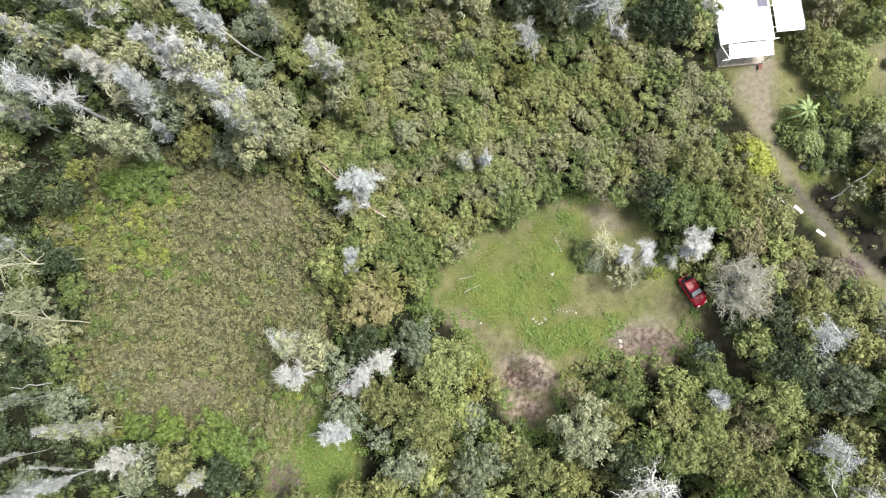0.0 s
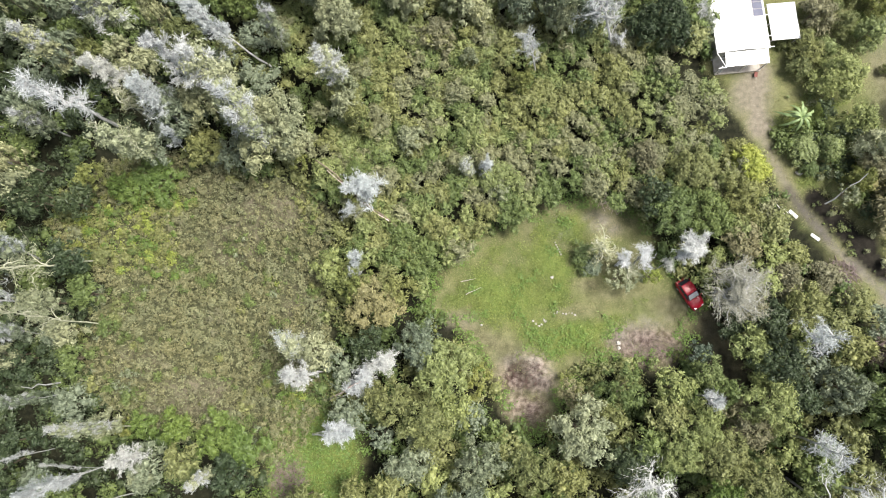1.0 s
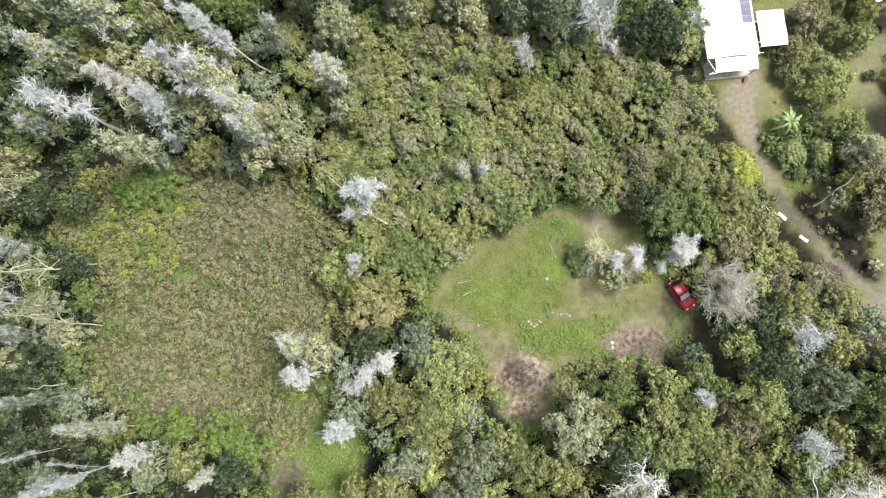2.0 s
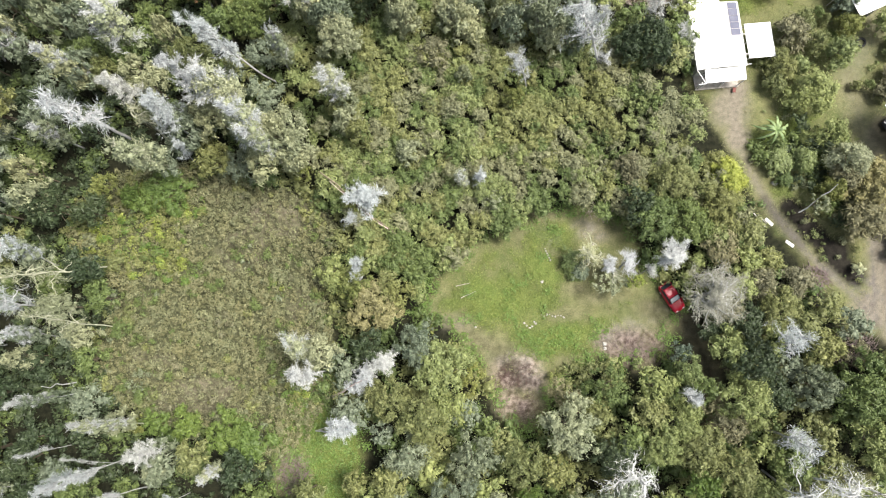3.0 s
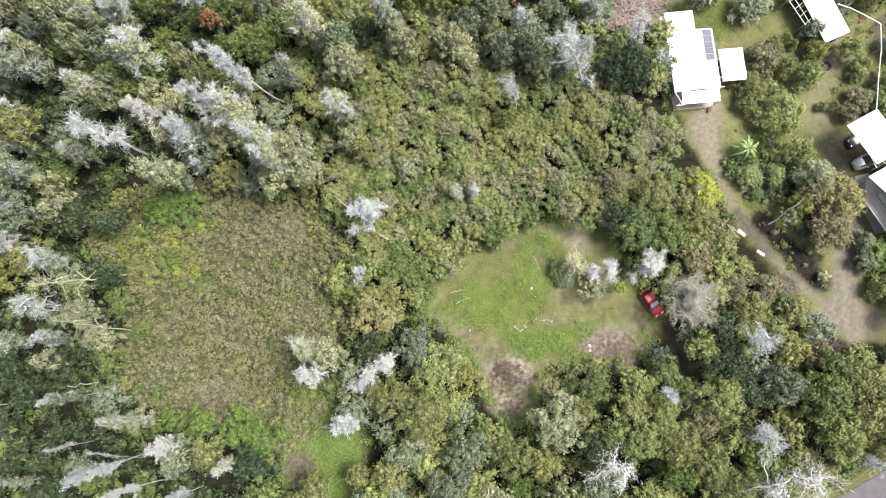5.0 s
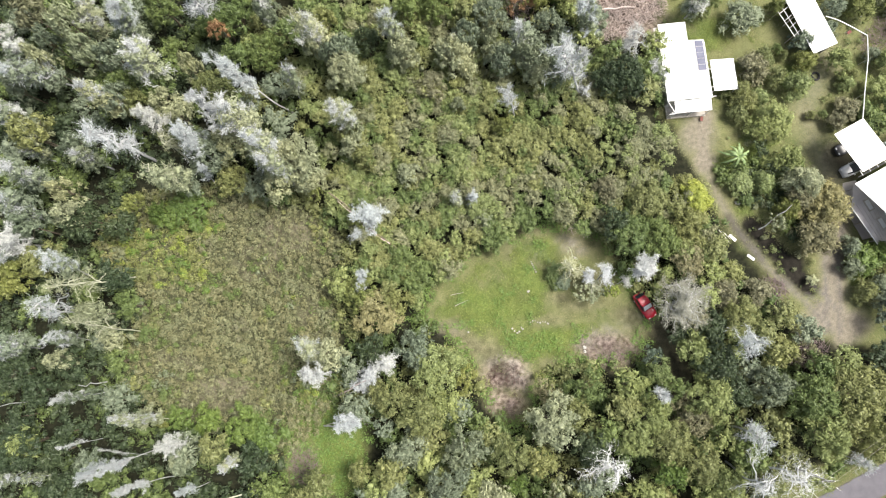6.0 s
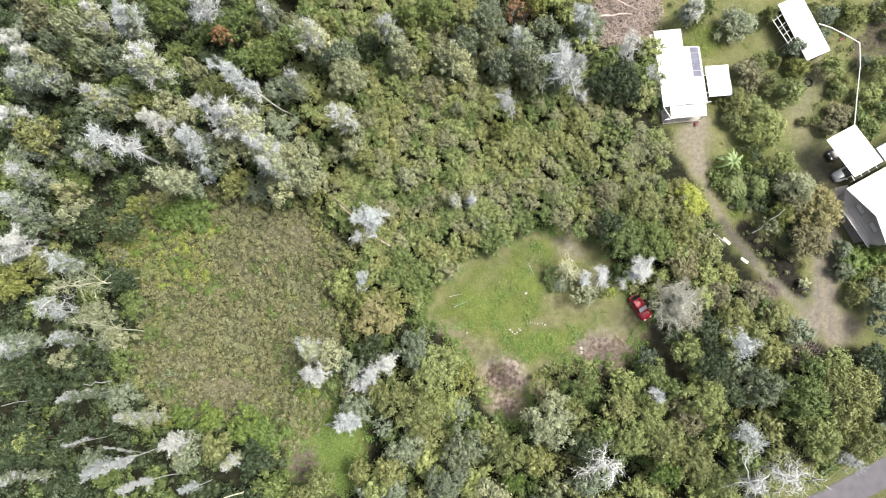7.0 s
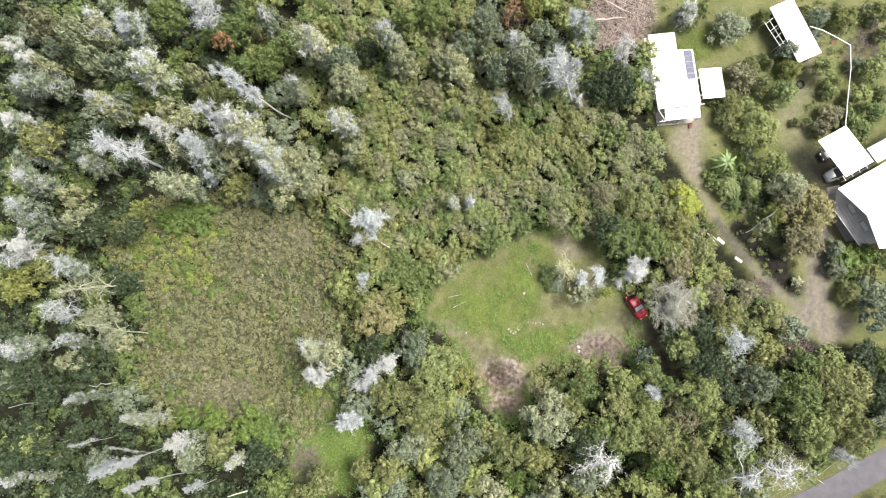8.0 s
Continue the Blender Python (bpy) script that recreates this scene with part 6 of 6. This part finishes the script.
log((4.72, 3.07, 0.35), (6.6, 3.54, 0.3), 0.045, "thin pale log lying in the grass", GREY_WOOD)
log((5.39, 1.6, 0.35), (7.27, 2.4, 0.3), 0.045, "thin pale log lying in the grass", GREY_WOOD)
log((*(-7.90, 1.97), 1.0), (*(-6.15, 6.74), 3.0), 0.14, "slanting pale dead stem at the wood's edge")
log((*(-2.60, 8.95), 3.6), (*(-11.98, 16.70), 5.5), 0.15, "long grey-brown fallen trunk resting on the thicket", BARK)
log((*(-3.72, 9.89), 3.9), (*(-10.76, 15.64), 5.6), 0.07, "long pale fallen limb resting on the thicket", PINK_WOOD)
log((*(-10.76, 13.24), 3.0), (*(-7.32, 11.08), 4.0), 0.12, "slanting pale dead stem at the wood's edge", MOSSY_BARK)


log((-42.3, -9.0, 1.0), (-42.9, -8.8, 7.0), 0.09, "thin pale dead stem standing among dark trees")
log((-52.7, -11.5, 1.0), (-52.5, -11.4, 8.0), 0.08, "thin pale dead stem standing among dark trees")
log((-20.0, -22.7, 1.5), (-25.4, -24.1, 3.0), 0.17, "pale mossy trunk leaning low in the wood", MOSSY_BARK)
log((-46.9, 7.3, 1.0), (-45.1, 8.8, 6.0), 0.07, "thin pale dead stem standing among dark trees", MOSSY_BARK)
log((-12.4, -14.9, 0.6), (-6.8, -12.9, 6.0), 0.08, "thin pale stem of a leaning bleached tree", MOSSY_BARK)
log((-10.0, -14.8, 0.6), (-6.6, -13.1, 6.0), 0.06, "thin pale stem of a leaning bleached tree", MOSSY_BARK)
log((-10.8, -10.9, 0.8), (-6.5, -8.2, 6.0), 0.16, "pinkish pale trunk of a leaning bleached tree", PINK_WOOD)


def barrow(at, turn, label):
    ob = thing("wheelbarrow", pose(at[0], at[1], 0, 0, 0, turn) @ Matrix.Scale(0.6, 4), label, "wheelbarrow")
    bm = bmesh.new()
    loft(bm, [[(-0.45, -0.2, 0.3), (0.35, -0.2, 0.3), (0.35, 0.2, 0.3), (-0.45, 0.2, 0.3)], [(-0.6, -0.34, 0.55), (0.5, -0.34, 0.6), (0.5, 0.34, 0.6), (-0.6, 0.34, 0.55)]])
    part("tray", bm, RUSTY, ob, "rusty red tray")
    for s in (-1, 1):
        bar_part("handle", ob, GREY_WOOD, (-1.1, 0.3 * s, 0.55), (0.5, 0.12 * s, 0.25), 0.025)
        bar_part("leg", ob, DARK_METAL, (-0.4, 0.22 * s, 0.35), (-0.45, 0.25 * s, 0.0), 0.02)
    bm = bmesh.new()
    bmesh.ops.create_cone(bm, cap_ends=True, segments=14, radius1=0.18, radius2=0.18, depth=0.08)
    bmesh.ops.transform(bm, matrix=pose(0.55, 0, 0.18, 90), verts=bm.verts)
    part("wheel", bm, RUBBER, ob)


barrow((41.85, 29.3), 80, "rusty red wheelbarrow in front of the porch")
barrow((64.98, 43.0), 30, "rusty red wheelbarrow on rough ground")

# ---- large-leaved plants ----
BLADE = leaf_material("banana_leaf", (0.15, 0.22, 0.09), (0.21, 0.285, 0.125), (0.30, 0.37, 0.19), 0.3)


def broad_plant(at, height, reach, leaves, width, name, label, category, mat=BLADE):
    ob = thing(name, pose(at[0], at[1], 0), label, category)
    g = np.random.default_rng(int(at[0] * 10))
    v, f = tube_arrays([(0, 0, -0.1), (0.05, 0, height * 0.4), (0, 0.04, height * 0.75)], [0.16, 0.13, 0.07], 8)
    mesh_part("stem", mesh_of("stem", v, f, [MOSSY_BARK], True), ob)
    for i in range(leaves):
        a = i * 2.4 + g.normal() * 0.35
        L = reach * (0.5 + 0.6 * g.random())
        rise, bend = 0.35 + 0.6 * g.random(), g.normal() * 0.35
        rows = []
        n = 9
        for k in range(n + 1):
            t = k / n
            r = L * t
            z = height * 0.75 + height * (rise * t - 0.95 * t * t)
            tear = 1 if k % 2 else 0.72 + 0.3 * g.random()
            w = width * (math.sin(math.pi * min(1, 0.06 + t * 0.94)) ** 0.6) * (1 + 0.12 * g.normal()) * tear
            c, s = math.cos(a + bend * t), math.sin(a + bend * t)
            rows.append([(r * c - w * s, r * s + w * c, z - 0.12 * w), (r * c, r * s, z + 0.05), (r * c + w * s, r * s - w * c, z - 0.12 * w)])
        vv = np.array(rows).reshape(-1, 3)
        ff = [(k * 3 + j, (k + 1) * 3 + j, (k + 1) * 3 + j + 1, k * 3 + j + 1) for k in range(n) for j in (0, 1)]
        mesh_part("leaf", mesh_of("leaf", vv, ff, [mat]), ob)
    return ob


broad_plant((45.92, 23.07), 3.4, 2.6, 17, 0.17, "banana_plant", "pale green banana plant with long arching leaves", "banana plant")
log((*(48.99, 12.67), 1.2), (*(51.78, 15.42), 5.0), 0.09, "leaning thin pale stem of a sparse garden tree")
broad_plant((40.13, 46.15), 2.4, 1.5, 9, 0.16, "tree_fern", "green fern on the lawn", "fern", LEAF["green"])
broad_plant((56.33, 5.45), 1.6, 1.1, 12, 0.14, "tree_fern", "pale rosette plant on dark cinders with painted tree shadow", "fern", LEAF["pale"])


def branch_pile(at, rx, ry, count, mat, label, high=0.8, size=1.0):
    """Felled branches lying criss-cross."""
    g = np.random.default_rng(int(abs(at[0] * 7 + at[1])))
    chunks = []
    for i in range(count):
        a, r = g.random() * 6.283, math.sqrt(g.random())
        c = np.array([r * rx * math.cos(a), r * ry * math.sin(a), 0.08 + g.random() * high * (1 - r * r * 0.8)])
        d = unit(np.array([g.normal(), g.normal(), g.normal() * 0.18]))
        L = (0.5 + 1.6 * g.random()) * size
        chunks.append(tube_arrays([c - d * L / 2, c + g.normal(size=3) * 0.06, c + d * L / 2], np.array([1.0, 0.8, 0.3]) * (0.02 + 0.03 * g.random()) * size, 3))
    v, f = joined(chunks)
    ob = new("branch_pile", mesh_of("branch_pile", v, f, [mat], True))
    ob.matrix_basis = pose(at[0], at[1], 0)
    return tagged(ob, label, "branch pile", kind="stuff")


DULL_WOOD = bark_material("dull_purple_brown_wood", (0.13, 0.095, 0.09), (0.26, 0.205, 0.195))
CHAR_WOOD = bark_material("charred_red_brown_wood", (0.035, 0.02, 0.018), (0.13, 0.07, 0.06))
branch_pile((27.65, -3.97), 3.0, 1.3, 120, CHAR_WOOD, "low heap of charred brush", 0.4, 0.45)
branch_pile((32.06, 47.74), 5.4, 4.2, 1300, PINK_WOOD, "pile of pinkish felled dead branches", 1.6, 0.8)
branch_pile((29.27, 43.82), 4.2, 3.2, 620, PINK_WOOD, "pile of pinkish felled dead branches", 1.2, 0.8)
branch_pile((55.41, -4.86), 3.2, 2.2, 300, DULL_WOOD, "heap of dull dead branches at the wood's edge", 1.4)
branch_pile((-15.31, -20.25), 2.0, 2.4, 420, DULL_WOOD, "heap of reddish-brown dead brush beside green weeds", 0.8, 0.6)
log((*(27.06, 45.29), 1.8), (*(31.88, 45.71), 2.0), 0.16, "thick bleached limb lying on the branch pile", PINK_WOOD)
log((*(29.15, 48.32), 1.8), (*(32.94, 46.17), 2.0), 0.13, "thick bleached limb lying on the branch pile", PINK_WOOD)
branch_pile((50.84, 4.07), 2.2, 1.6, 200, DULL_WOOD, "heap of reddish dead branches beside the drive", 1.0)
branch_pile((12.4, -8.0), 2.3, 1.7, 330, CHAR_WOOD, "burnt brush lying on bare reddish soil", 0.35, 0.45)
branch_pile((13.80, -12.28), 1.7, 1.8, 110, CHAR_WOOD, "burnt brush lying on bare reddish soil", 0.3, 0.45)
branch_pile((27.21, -4.63), 3.4, 1.5, 420, DULL_WOOD, "low heap of purple-brown brush", 0.45, 0.5)
branch_pile((14.02, 45.00), 2.6, 2.0, 200, DULL_WOOD, "tangle of dead reddish branches in the wood", 5.0)
branch_pile((23.73, 12.94), 1.6, 1.1, 70, PINK_WOOD, "scattered dead twigs on the clearing", 0.2)

branch_pile((69.37, 41.51), 3.0, 2.6, 420, DULL_WOOD, "dull grey-brown scrub of dead stems on the lawn", 0.9, 0.7)
branch_pile((71.23, 44.50), 2.2, 1.6, 200, DULL_WOOD, "dull grey-brown scrub of dead stems on the lawn", 0.7, 0.7)
for at in ((59.47, 36.09), (72.72, 40.44)):
    bm = bmesh.new()
    rings = []
    for i in range(24):
        a = i * math.tau / 24
        rings.append([((0.55 + 0.16 * math.cos(b)) * math.cos(a), (0.55 + 0.16 * math.cos(b)) * math.sin(a), 0.13 + 0.14 * math.sin(b)) for b in (k * math.tau / 8 for k in range(8))])
    rows = [[bm.verts.new(p) for p in r] for r in rings]
    for i in range(24):
        for k in range(8):
            bm.faces.new((rows[i][k], rows[(i + 1) % 24][k], rows[(i + 1) % 24][(k + 1) % 8], rows[i][(k + 1) % 8]))
    bmesh.ops.recalc_face_normals(bm, faces=bm.faces)
    me = bpy.data.meshes.new("tyre")
    bm.to_mesh(me)
    bm.free()
    me.materials.append(RUBBER)
    ob = tagged(new("tyre", me), "old black tyre lying on the lawn", "tyre", "old tyres")
    ob.matrix_basis = pose(at[0], at[1], 0)

# ---- power line along the road ----
upole = thing("utility_pole", pose(*(52.08, -20.40), 0), "wooden utility pole with crossarm beside the road", "utility pole")
bar_part("post", upole, GREY_WOOD, (0, 0, -0.3), (0, 0, 9.0), 0.13, "", 8)
box_part("crossarm", upole, DARK_METAL, -0.9, 0.9, -0.06, 0.06, 8.5, 8.64, "dark crossarm")
for x in (-0.8, 0.8):
    box_part("insulator", upole, WHITE_WOOD, x - 0.05, x + 0.05, -0.05, 0.05, 8.64, 8.8, "", 0.01)
for k in (-0.8, 0.8):
    wire = thing("power_line", pose(0, 0, 0), "thin sagging power line above the road", "power line", "power lines")
    px, py = (52.08, -20.40)
    pts = [(px + k + t * 60, py + t * 37, 8.8 - 5 * t * (1 - t)) for t in np.linspace(0, 1, 14)]
    v, f = tube_arrays(pts, [0.012] * 14, 4)
    mesh_part("cable", mesh_of("cable", v, f, [GREY_WOOD], True), wire)
    pts = [(px + k - t * 40, py - t * 25, 8.8 - 4 * t * (1 - t)) for t in np.linspace(0, 1, 10)]
    v, f = tube_arrays(pts, [0.012] * 10, 4)
    mesh_part("cable", mesh_of("cable", v, f, [GREY_WOOD], True), wire)
